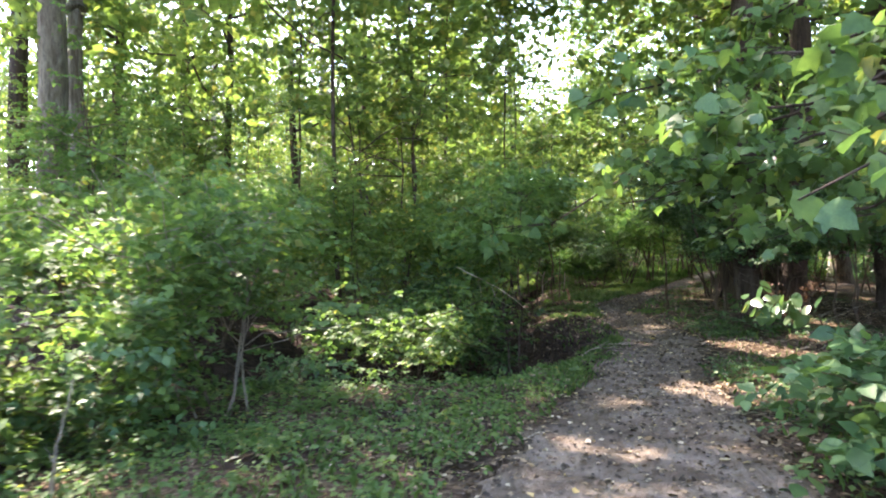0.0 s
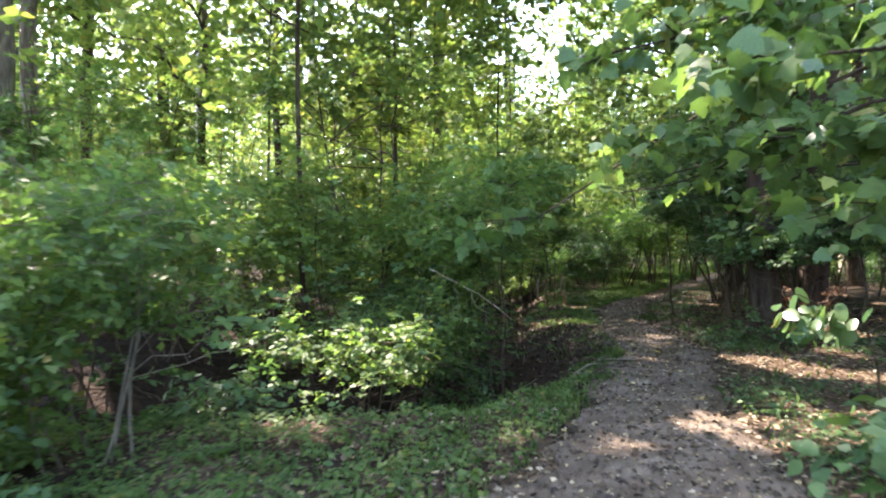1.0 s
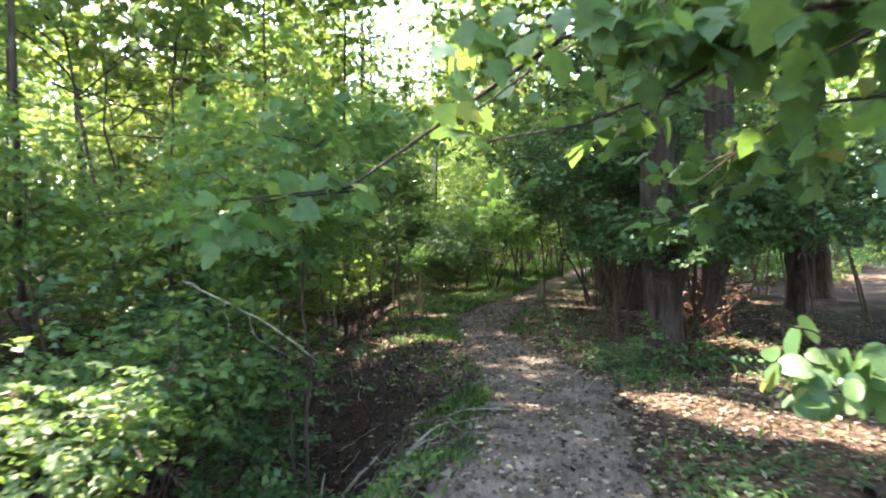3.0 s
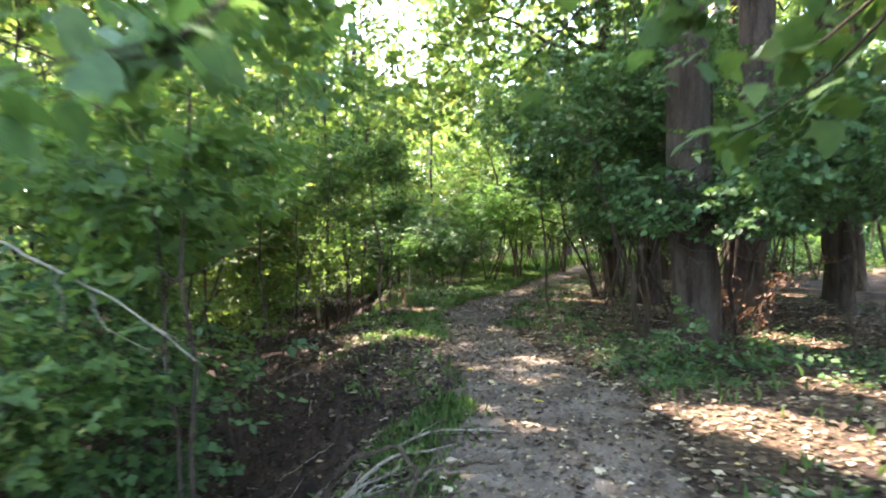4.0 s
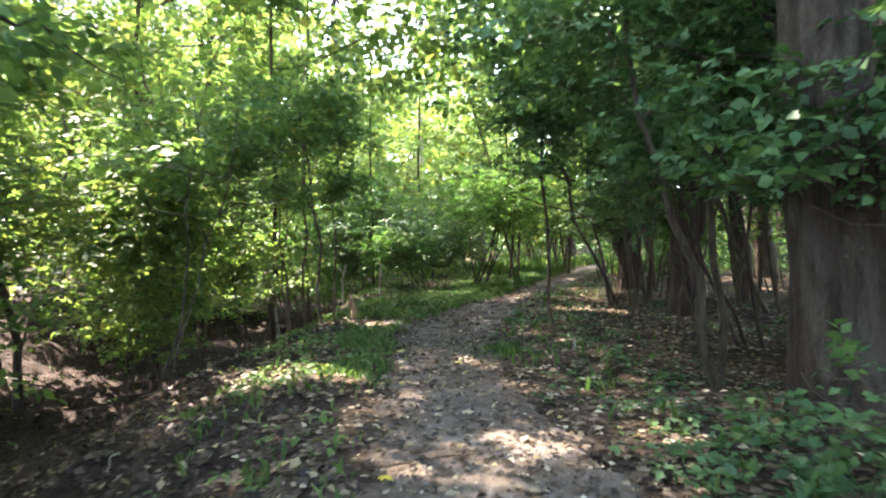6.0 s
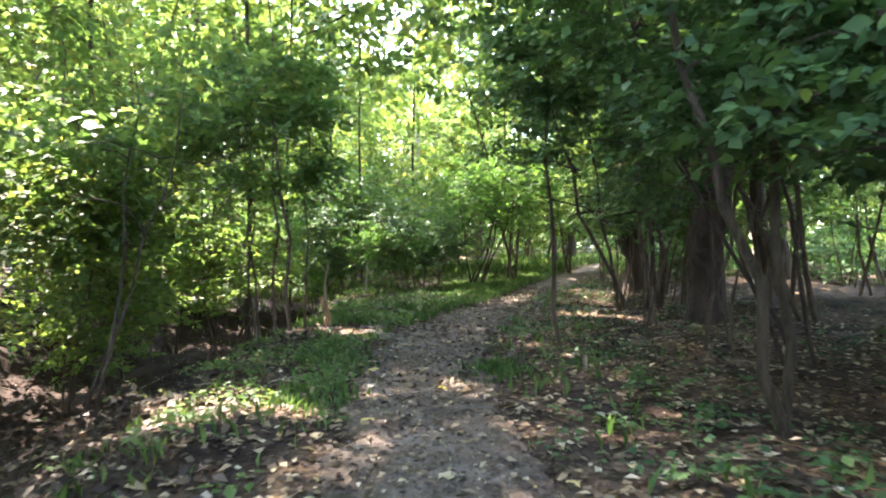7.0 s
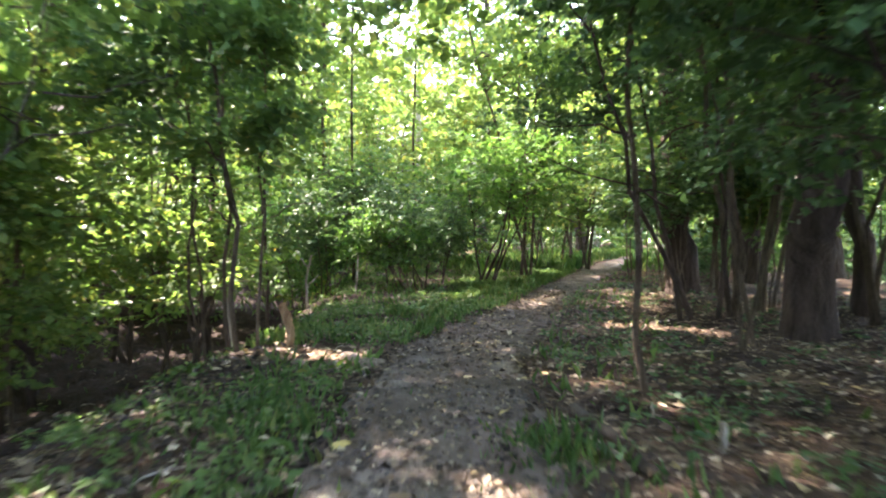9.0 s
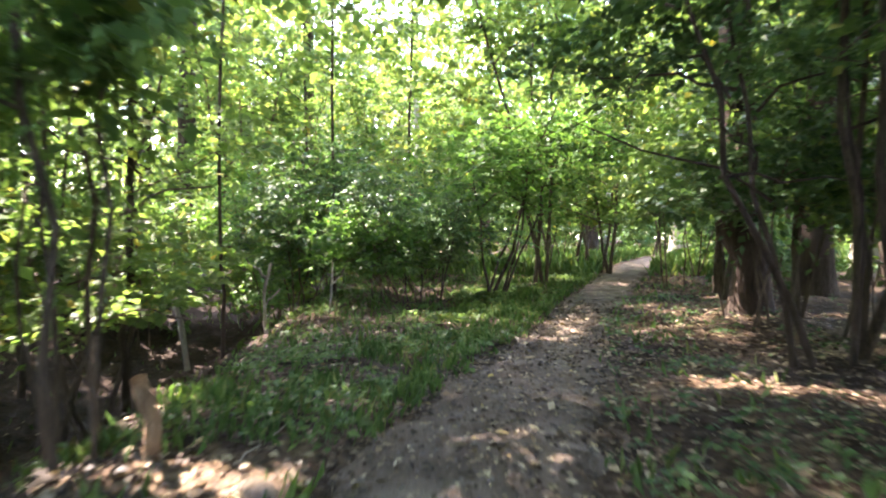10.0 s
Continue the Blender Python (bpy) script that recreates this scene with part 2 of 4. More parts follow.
def leaf_material(name, stops, through_light=0.45, rough=0.45, per_object=False):
    m, n, l, b = material(name, rough + 0.08, 0.32)
    if per_object:
        src = n.new("ShaderNodeObjectInfo").outputs["Random"]
    else:
        src = n.new("ShaderNodeNewGeometry").outputs["Random Per Island"]
    col = ramp(n, l, src, stops)
    blot = tex(n, l, "Noise", 18.0, 2.0)
    col2 = mix(n, l, 0.35, col, ramp(n, l, blot.outputs["Fac"], [(0.35, (0.55, 0.6, 0.5)), (0.65, (1.3, 1.25, 1.1))]), "MULTIPLY")
    l.new(col2, b.inputs["Base Color"])
    tr = n.new("ShaderNodeBsdfTranslucent")
    l.new(mix(n, l, 1.0, col2, (1.28, 1.25, 0.72), "MULTIPLY"), tr.inputs[0])
    mx = n.new("ShaderNodeMixShader")
    mx.inputs[0].default_value = through_light
    l.new(b.outputs[0], mx.inputs[1])
    l.new(tr.outputs[0], mx.inputs[2])
    l.new(mx.outputs[0], n["Material Output"].inputs[0])
    return m


SHRUB = leaf_material("shrub_leaf", [(0.0, (0.058, 0.112, 0.04)), (0.5, (0.09, 0.166, 0.053)), (0.93, (0.125, 0.2, 0.064)), (1.0, (0.21, 0.21, 0.06))], 0.56)
DARKLEAF = leaf_material("ivy_leaf", [(0.0, (0.034, 0.078, 0.032)), (0.6, (0.06, 0.122, 0.045)), (1.0, (0.09, 0.158, 0.056))], 0.38)
BRIGHT = leaf_material("maple_leaf", [(0.0, (0.078, 0.142, 0.045)), (0.6, (0.115, 0.19, 0.055)), (0.95, (0.15, 0.215, 0.062)), (1.0, (0.3, 0.25, 0.055))], 0.58)
CANOPY = leaf_material("canopy_leaf", [(0.0, (0.07, 0.125, 0.04)), (0.5, (0.108, 0.172, 0.05)), (0.9, (0.155, 0.215, 0.062)), (1.0, (0.23, 0.225, 0.07))], 0.6)
YOUNG = leaf_material("young_leaf", [(0.0, (0.05, 0.12, 0.034)), (0.6, (0.075, 0.165, 0.04)), (1.0, (0.105, 0.2, 0.05))], 0.52)
BIGLEAF = leaf_material("broad_leaf", [(0.0, (0.055, 0.12, 0.046)), (0.96, (0.092, 0.16, 0.056)), (1.0, (0.22, 0.21, 0.06))], 0.42, 0.24, True)
GRASS = leaf_material("grass_blade", [(0.0, (0.055, 0.12, 0.034)), (0.8, (0.1, 0.185, 0.048)), (1.0, (0.19, 0.22, 0.08))], 0.4)
LITTER = leaf_material("dead_leaf", [(0.0, (0.03, 0.019, 0.013)), (0.45, (0.085, 0.056, 0.036)), (0.8, (0.22, 0.165, 0.11)), (0.95, (0.44, 0.37, 0.28)), (1.0, (0.38, 0.28, 0.12))], 0.15, 0.7)
FALLEN = leaf_material("fallen_leaf", [(0.0, (0.16, 0.1, 0.05)), (0.5, (0.35, 0.27, 0.16)), (0.8, (0.45, 0.38, 0.26)), (1.0, (0.5, 0.36, 0.04))], 0.15, 0.6, True)


def bark_material(name, dark, light, scale=1.0, lichen=None):
    m, n, l, b = material(name, 0.9, 0.15)
    big = tex(n, l, "Noise", 9 * scale, 5.0, (1, 1, 0.16), 0.65)
    fine = tex(n, l, "Noise", 45 * scale, 4.0, (1, 1, 0.3))
    col = ramp(n, l, big.outputs["Fac"], [(0.32, dark), (0.62, light)])
    col = mix(n, l, 0.5, col, ramp(n, l, fine.outputs["Fac"], [(0.3, (0.55, 0.55, 0.55)), (0.7, (1.25, 1.25, 1.2))]), "MULTIPLY")
    if lichen:
        spot = tex(n, l, "Noise", 3.0, 6.0, (1, 1, 0.4), 0.7)
        col = mix(n, l, ramp(n, l, spot.outputs["Fac"], [(0.52, (0, 0, 0)), (0.66, (0.8, 0.8, 0.8))]), col, lichen)
    l.new(col, b.inputs["Base Color"])
    add = n.new("ShaderNodeMath")
    add.operation = "ADD"
    l.new(big.outputs["Fac"], add.inputs[0])
    l.new(fine.outputs["Fac"], add.inputs[1])
    bump(n, l, b, add.outputs[0], 1.0, 0.035)
    return m


BARK = bark_material("grey_bark", (0.02, 0.012, 0.008), (0.062, 0.044, 0.031), 1.6, (0.1, 0.083, 0.063))
BARKDARK = bark_material("brown_bark", (0.022, 0.016, 0.013), (0.075, 0.053, 0.041))
BARKPALE = bark_material("pale_bark", (0.13, 0.11, 0.09), (0.36, 0.32, 0.27), 1.3, (0.42, 0.4, 0.35))
BARKGREY = bark_material("weathered_bark", (0.07, 0.056, 0.044), (0.2, 0.168, 0.135), 1.3, (0.28, 0.255, 0.215))
STEM = bark_material("stem_bark", (0.042, 0.03, 0.021), (0.118, 0.09, 0.062), 3.0)
PALESTEM = bark_material("pale_stem", (0.1, 0.085, 0.065), (0.26, 0.22, 0.17), 3.0)
ROTWOOD = bark_material("rotten_wood", (0.13, 0.075, 0.04), (0.36, 0.24, 0.14), 3.0)
DEADWOOD = bark_material("dead_wood", (0.2, 0.16, 0.12), (0.46, 0.4, 0.32), 2.5)


def ground_material():
    m, n, l, b = material("forest_floor", 0.95, 0.1)
    v = tex(n, l, "Voronoi", 22.0)
    big = tex(n, l, "Noise", 0.9, 4.0)
    mid = tex(n, l, "Noise", 7.0, 5.0)
    sep = n.new("ShaderNodeSeparateColor")
    l.new(v.outputs["Color"], sep.inputs[0])
    leaf = ramp(n, l, sep.outputs[0], [(0.0, (0.045, 0.03, 0.02)), (0.45, (0.1, 0.065, 0.042)), (0.8, (0.17, 0.115, 0.07)), (1.0, (0.24, 0.175, 0.11))])
    # soil tone, darkened to stand in for the deep shade of the gully
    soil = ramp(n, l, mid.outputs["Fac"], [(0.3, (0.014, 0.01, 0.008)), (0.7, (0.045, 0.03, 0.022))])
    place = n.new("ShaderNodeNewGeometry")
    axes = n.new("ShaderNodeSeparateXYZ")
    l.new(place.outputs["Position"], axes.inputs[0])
    # below the rim the leaf colour gives way to this bare dark soil
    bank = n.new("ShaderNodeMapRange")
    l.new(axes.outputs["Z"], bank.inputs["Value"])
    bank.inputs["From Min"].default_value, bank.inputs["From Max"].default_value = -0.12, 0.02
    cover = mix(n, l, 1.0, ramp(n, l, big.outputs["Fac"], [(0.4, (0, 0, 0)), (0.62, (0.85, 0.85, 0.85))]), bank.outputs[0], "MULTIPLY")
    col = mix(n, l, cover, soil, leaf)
    l.new(col, b.inputs["Base Color"])
    add = n.new("ShaderNodeMath")
    add.operation = "ADD"
    l.new(v.outputs["Distance"], add.inputs[0])
    l.new(mid.outputs["Fac"], add.inputs[1])
    bump(n, l, b, add.outputs[0], 0.8, 0.03)
    return m


def path_material():
    m, n, l, b = material("trodden_gravel", 0.95, 0.15)
    v = tex(n, l, "Voronoi", 55.0)
    mid = tex(n, l, "Noise", 3.0, 5.0)
    fine = tex(n, l, "Noise", 60.0, 4.0)
    sep = n.new("ShaderNodeSeparateColor")
    l.new(v.outputs["Color"], sep.inputs[0])
    slow = tex(n, l, "Noise", 1.1, 4.0)
    col = ramp(n, l, mid.outputs["Fac"], [(0.3, (0.075, 0.058, 0.045)), (0.5, (0.13, 0.105, 0.083)), (0.75, (0.195, 0.164, 0.135))])
    col = mix(n, l, 0.75, col, ramp(n, l, slow.outputs["Fac"], [(0.35, (0.62, 0.56, 0.5)), (0.6, (1.15, 1.12, 1.1))]), "MULTIPLY")
    col = mix(n, l, 0.13, col, ramp(n, l, sep.outputs[0], [(0.0, (0.5, 0.48, 0.46)), (0.7, (1.1, 1.1, 1.1)), (1.0, (1.7, 1.65, 1.6))]), "MULTIPLY")
    col = mix(n, l, 0.4, col, ramp(n, l, fine.outputs["Fac"], [(0.3, (0.6, 0.6, 0.6)), (0.7, (1.3, 1.3, 1.3))]), "MULTIPLY")
    l.new(col, b.inputs["Base Color"])
    add = n.new("ShaderNodeMath")
    add.operation = "ADD"
    l.new(v.outputs["Distance"], add.inputs[0])
    l.new(fine.outputs["Fac"], add.inputs[1])
    bump(n, l, b, add.outputs[0], 0.6, 0.02)
    return m


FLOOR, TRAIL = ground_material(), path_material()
STONE = bark_material("pebble", (0.1, 0.088, 0.076), (0.24, 0.21, 0.19), 6.0)

# ---- ground and path ----
def spread(lo, hi, fine, far):
    mid = np.arange(lo, hi, fine)
    out = np.cumsum(fine * 1.22 ** np.arange(1, 60))
    out = out[out < far]
    return np.concatenate([lo - out[::-1], mid, hi + out])


def sheet(name, xs, ys, zf):
    X, Y = np.meshgrid(xs, ys)
    V = np.stack([X, Y, zf(X, Y)], -1).reshape(-1, 3)
    w = len(xs)
    j, i = np.meshgrid(np.arange(len(ys) - 1), np.arange(w - 1), indexing="ij")
    a = j * w + i
    return raw_mesh(name, V, np.stack([a, a + 1, a + 1 + w, a + w], -1).reshape(-1, 4), True)


gx, gy = spread(-9, 13, 0.16, 700), spread(-2, 34, 0.16, 700)
tagged(part("ground", sheet("ground", gx, gy, ground_z), FLOOR), "dark brown forest floor with dead leaves and a gully darkened for shade", "ground", kind="structure")


def path_z(x, y):
    off = np.abs(x - path_x(y)) / path_w(y)
    return ground_z(x, y) + 0.055 * (1 - step(0.35, 0.62, off)) + 0.012 * wave_noise(x, y, 0.8, 11) + 0.005 * wave_noise(x, y, 0.2, 12)


def trail():
    ys = np.concatenate([np.arange(-4, 34, 0.09), np.arange(34, 75, 0.4)])
    us = np.linspace(-0.62, 0.62, 25)
    U, Y = np.meshgrid(us, ys)
    cx, w = path_x(Y), path_w(Y)
    wob = 0.3 * wave_noise(np.sign(U) * 7, Y, 1.3, 21) * np.abs(U) + 0.2 * wave_noise(np.sign(U) * 3, Y, 0.4, 22) * np.abs(U)
    X = cx + U * w * (1 + wob)
    z = path_z(X, Y) - 0.07 * step(0.42, 0.62, np.abs(U))
    V = np.stack([X, Y, z], -1).reshape(-1, 3)
    n = len(us)
    j, i = np.meshgrid(np.arange(len(ys) - 1), np.arange(n - 1), indexing="ij")
    a = j * n + i
    return raw_mesh("path", V, np.stack([a, a + 1, a + 1 + n, a + n], -1).reshape(-1, 4), True)


tagged(part("path", trail(), TRAIL), "grey-brown trodden earth footpath through woods", "path", kind="structure")


# ---- trees ----
def tree(x, y, dia, height, bark, label, crown_from=8.0, crown_r=4.0, leaves=2600, leaf=0.26, lean=(0, 0), limbs=6, flare=1.45, name="tree", mat=CANOPY, seed=0, sides=14):
    r = np.random.default_rng(seed + 1000)
    z0 = gz(x, y) - 0.12
    ob = thing(name, (x, y, z0 + 0.12), label, "tree", "woodland trees")
    t = np.concatenate([np.linspace(0, 0.08, 6), np.linspace(0.12, 1, 14)])
    wx, wy = np.cumsum(r.normal(0, 0.05, (2, len(t))), axis=1) * (t > 0.05)
    rad = dia / 2 * (1 - 0.72 * t) * (1 + (flare - 1) * np.exp(-t * height / 0.35))
    line = np.stack([x + lean[0] * t * height + wx, y + lean[1] * t * height + wy, z0 + t * height, rad], -1)
    part("trunk", tube([line], sides, 0.05, seed), bark, ob)
    starts, ways = [], []
    for k in range(limbs):
        h = r.uniform(crown_from / height, 0.95)
        a = r.uniform(0, 6.283)
        p0 = np.array([np.interp(h, t, line[:, i]) for i in range(3)])
        L = crown_r * r.uniform(0.7, 1.1) * (1.15 - 0.5 * h)
        p1 = p0 + np.array((math.cos(a) * L, math.sin(a) * L, L * r.uniform(0.1, 0.6)))
        limb = bend(r, p0, p1, dia * 0.16, 0.02, 8, 0.12, 0.05)
        part("limb", tube([limb], 6), bark, ob)
        starts.append(limb[3:, :3])
    per = 9
    n = leaves // per
    pts = np.concatenate(starts)
    base = pts[r.integers(0, len(pts), n)] + r.normal(0, crown_r * 0.3, (n, 3)) * np.array((1, 1, 0.8))
    a = r.uniform(0, 6.283, n)
    c, al, up, sz = sprays(r, base, np.stack([np.cos(a), np.sin(a), r.normal(0, 0.25, n)], -1), per, leaf * 3.6, leaf, 0.4)
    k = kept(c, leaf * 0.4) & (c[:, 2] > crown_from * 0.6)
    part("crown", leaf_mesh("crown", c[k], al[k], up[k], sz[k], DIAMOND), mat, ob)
    return ob


# ---- shrubs and saplings ----
def shrub(x, y, height, spread_r, stems, leaves, leaf, mat, label, lean=(0, 0), bark=STEM, low=0.25, name="shrub", shape=DIAMOND, stem_r=0.018, seed=0, clear=0.03, flat=0.35, category="shrub"):
    r = np.random.default_rng(seed + 5000)
    z0 = gz(x, y)
    ob = thing(name, (x, y, z0), label, category, "undergrowth")
    pts, dirs = [], []
    for s in range(stems):
        a = r.uniform(0, 6.283)
        rr = spread_r * r.uniform(0.25, 0.8)
        top = np.array((x + lean[0] + math.cos(a) * rr, y + lean[1] + math.sin(a) * rr, z0 + height * r.uniform(0.75, 1.0)))
        b0 = np.array((x + r.normal(0, 0.035 * min(stems, 4)), y + r.normal(0, 0.035 * min(stems, 4)), z0 - 0.06))
        line = bend(r, b0, top, stem_r * r.uniform(0.8, 1.2), stem_r * 0.3, 9, 0.045, 0.0)
        lines = [line]
        for q in range(5):
            h = r.uniform(min(0.8, max(low, 0.15, clear / height)), 0.95)
            i = int(h * 8)
            p0 = line[i, :3]
            a2 = r.uniform(0, 6.283)
            L = spread_r * r.uniform(0.5, 1.0)
            side = bend(r, p0, p0 + np.array((math.cos(a2) * L, math.sin(a2) * L, L * r.uniform(0.0, 0.5))), stem_r * 0.5, 0.004, 6, 0.12, 0.06)
            lines.append(side)
            pts.append(side[1:, :3])
            dirs.append(np.repeat(unit(side[-1:, :3] - side[:1, :3]), 5, axis=0))
        m = line[int(9 * low):, :3]
        pts.append(m)
        dirs.append(np.repeat(np.array([(math.cos(a), math.sin(a), 0.3)]), len(m), axis=0))
        if y < 33:
            st = part("stem", tube(lines[:1], 7), bark, ob)
            for q in lines[1:]:
                part("branch", tube([q], 5), bark, st)
        else:
            part("stem", tube(lines, 4), bark, ob)
    pts, dirs = np.concatenate(pts), np.concatenate(dirs)
    per = 10
    n = max(4, leaves // per)
    i = r.integers(0, len(pts), n)
    start = pts[i] + r.normal(0, spread_r * 0.14, (n, 3)) * np.array((1, 1, 0.7))
    way = dirs[i] * 0.5 + r.normal(0, 0.6, (n, 3)) * np.array((1, 1, 0.35))
    c, al, up, sz = sprays(r, start, way, per, leaf * 4.2, leaf, flat)
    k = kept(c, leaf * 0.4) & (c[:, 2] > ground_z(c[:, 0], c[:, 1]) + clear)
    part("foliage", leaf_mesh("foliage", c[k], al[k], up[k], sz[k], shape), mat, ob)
    return ob


big = "tall {} tree trunk standing in the leaf litter"
# the two large trunks beside the path, and the others that stand out
tree(5.9, 13.2, 0.5, 22, BARK, "large grey-barked tree close beside the footpath", 6.5, 4.5, 5880, seed=1, flare=1.22, sides=22)
tree(7.7, 15.0, 0.52, 21, BARKDARK, big.format("dark brown"), 7, 4, 5040, seed=2, sides=18)
tree(8.75, 19.7, 0.46, 20, BARKDARK, big.format("dark brown"), 6, 4, 5040, seed=3, sides=18)
tree(-9.55, 16.5, 0.78, 23, BARKGREY, big.format("pale grey"), 7, 5, 5040, seed=4, sides=18)
tree(-9.9, 18.6, 0.5, 21, BARKGREY, big.format("pale grey"), 8, 4.5, 4760, seed=5)
tree(-13.7, 22, 0.7, 23, BARKDARK, big.format("dark"), 8, 5, 4760, seed=6)
tree(-11.6, 25, 0.5, 20, BARKDARK, big.format("dark"), 8, 4, 4200, seed=7)
tree(-10.3, 28, 0.55, 22, BARK, big.format("grey"), 8, 4, 4200, seed=8)
tree(-7.4, 40, 0.75, 24, BARKPALE, big.format("pale grey"), 9, 4.5, 4200, seed=9)
tree(-0.1, 42, 0.7, 24, BARKDARK, "leaning reddish-brown tree trunk in the woods", 10, 4, 3639, lean=(0.03, 0), seed=10)
tree(13.5, 52, 0.6, 23, BARKDARK, big.format("dark"), 9, 4, 3639, seed=11)
tree(7.2, 70, 0.75, 24, BARKPALE, big.format("pale"), 9, 4, 3639, seed=12)
tree(24.2, 50.7, 0.95, 25, BARKPALE, "pale sunlit tree trunk leaning over the path", 9, 5, 4200, lean=(-0.06, 0), seed=13)
tree(15.2, 21.6, 0.72, 20, BARK, big.format("grey"), 8, 4, 4200, seed=14)
tree(11.6, 17.8, 0.4, 19, BARKDARK, big.format("dark"), 7, 4, 4480, seed=15)
tree(12.8, 26.5, 0.58, 20, BARKDARK, big.format("dark"), 7, 4, 4200, seed=16)
tree(17.5, 30.5, 0.7, 22, BARKPALE, big.format("pale"), 8, 4, 4200, seed=17)

# the woods farther off, and those behind and beside the camera that close the place
# the trees behind the camera are never seen and only affect the light
FAR = []
r = np.random.default_rng(31)
tries = 0
while len(FAR) < 62 and tries < 4000:
    tries += 1
    x, y = r.uniform(-42, 52), r.uniform(-18, 92)
    if abs(x - path_x(y)) < 3.5 or (-9 < x < 16 and -6 < y < 40) or (-17 < x < -6 and 10 < y < 30):
        continue
    if any((x - a) ** 2 + (y - b) ** 2 < 36 for a, b in FAR):
        continue
    FAR.append((x, y))
for i, (x, y) in enumerate(FAR):
    tree(x, y, r.uniform(0.3, 0.65), r.uniform(17, 24), (BARK, BARKDARK, BARKDARK, BARKPALE)[i % 4], big.format(("grey", "dark", "brown", "pale")[i % 4]), (r.uniform(2.5, 6) if y > 42 or y < 3 else r.uniform(6, 9)), r.uniform(4, 5.5), (5200 if y > 30 and abs(math.atan2(x - 2, y)) < 0.8 else 2400 if y > 5 else 1500), (0.36 if y > 42 else 0.32 if y > 5 else 0.6), seed=100 + i, sides=10, limbs=9)

# crowns over the camera's side of the wood: trees whose trunks stand among the undergrowth
# many of these crowns are out of view, added only for their shade
for i, (x, y, d) in enumerate([(-8.6, 9.2, 0.3), (-11.8, 14.3, 0.2), (-7.6, 24, 0.3), (-6.5, 31, 0.4), (-2.5, 33, 0.35), (-1.7, 43.5, 0.5), (4.3, 36.5, 0.1), (9.5, 9.0, 0.4),
                               (8.0, 3.0, 0.45), (-6, 2, 0.4), (12.5, 12, 0.45), (7.2, 38, 0.1), (10.15, 24.5, 0.5),
                               (-1.9, 13.2, 0.1), (-0.6, 19.2, 0.1), (2.2, 24.4, 0.09), (0.4, 22.6, 0.09), (-3.4, 16.8, 0.06), (2.9, 27.4, 0.06), (4.7, 29.2, 0.06), (10.8, 21.2, 0.25), (10.4, 16.2, 0.22), (-5.2, 6.8, 0.15), (7.6, 10.3, 0.2)]):
    tree(x, y, d, 17 + i % 5, (BARKDARK, BARK)[i % 2], ("slender dark tree trunk among undergrowth", "slender grey tree trunk among undergrowth")[i % 2], 6.0, 4.6, 11500 if -6 < x < 5 and 12 < y < 28 else 4200, 0.225 if -6 < x < 5 and 12 < y < 28 else 0.28, seed=200 + i, sides=12, limbs=9)

# trees that close the wood on the right
for i, (x, y) in enumerate([(14.5, 5.5), (18, 11.5), (21, 17.5), (15, -0.5), (20, 4.5), (25, 12), (14.2, 15.4)]):
    tree(x, y, 0.35, 18, (BARKDARK, BARK)[i % 2], big.format(("dark", "grey")[i % 2]), 4.0, 4.6, 3400, 0.42, seed=260 + i, sides=10, limbs=8)

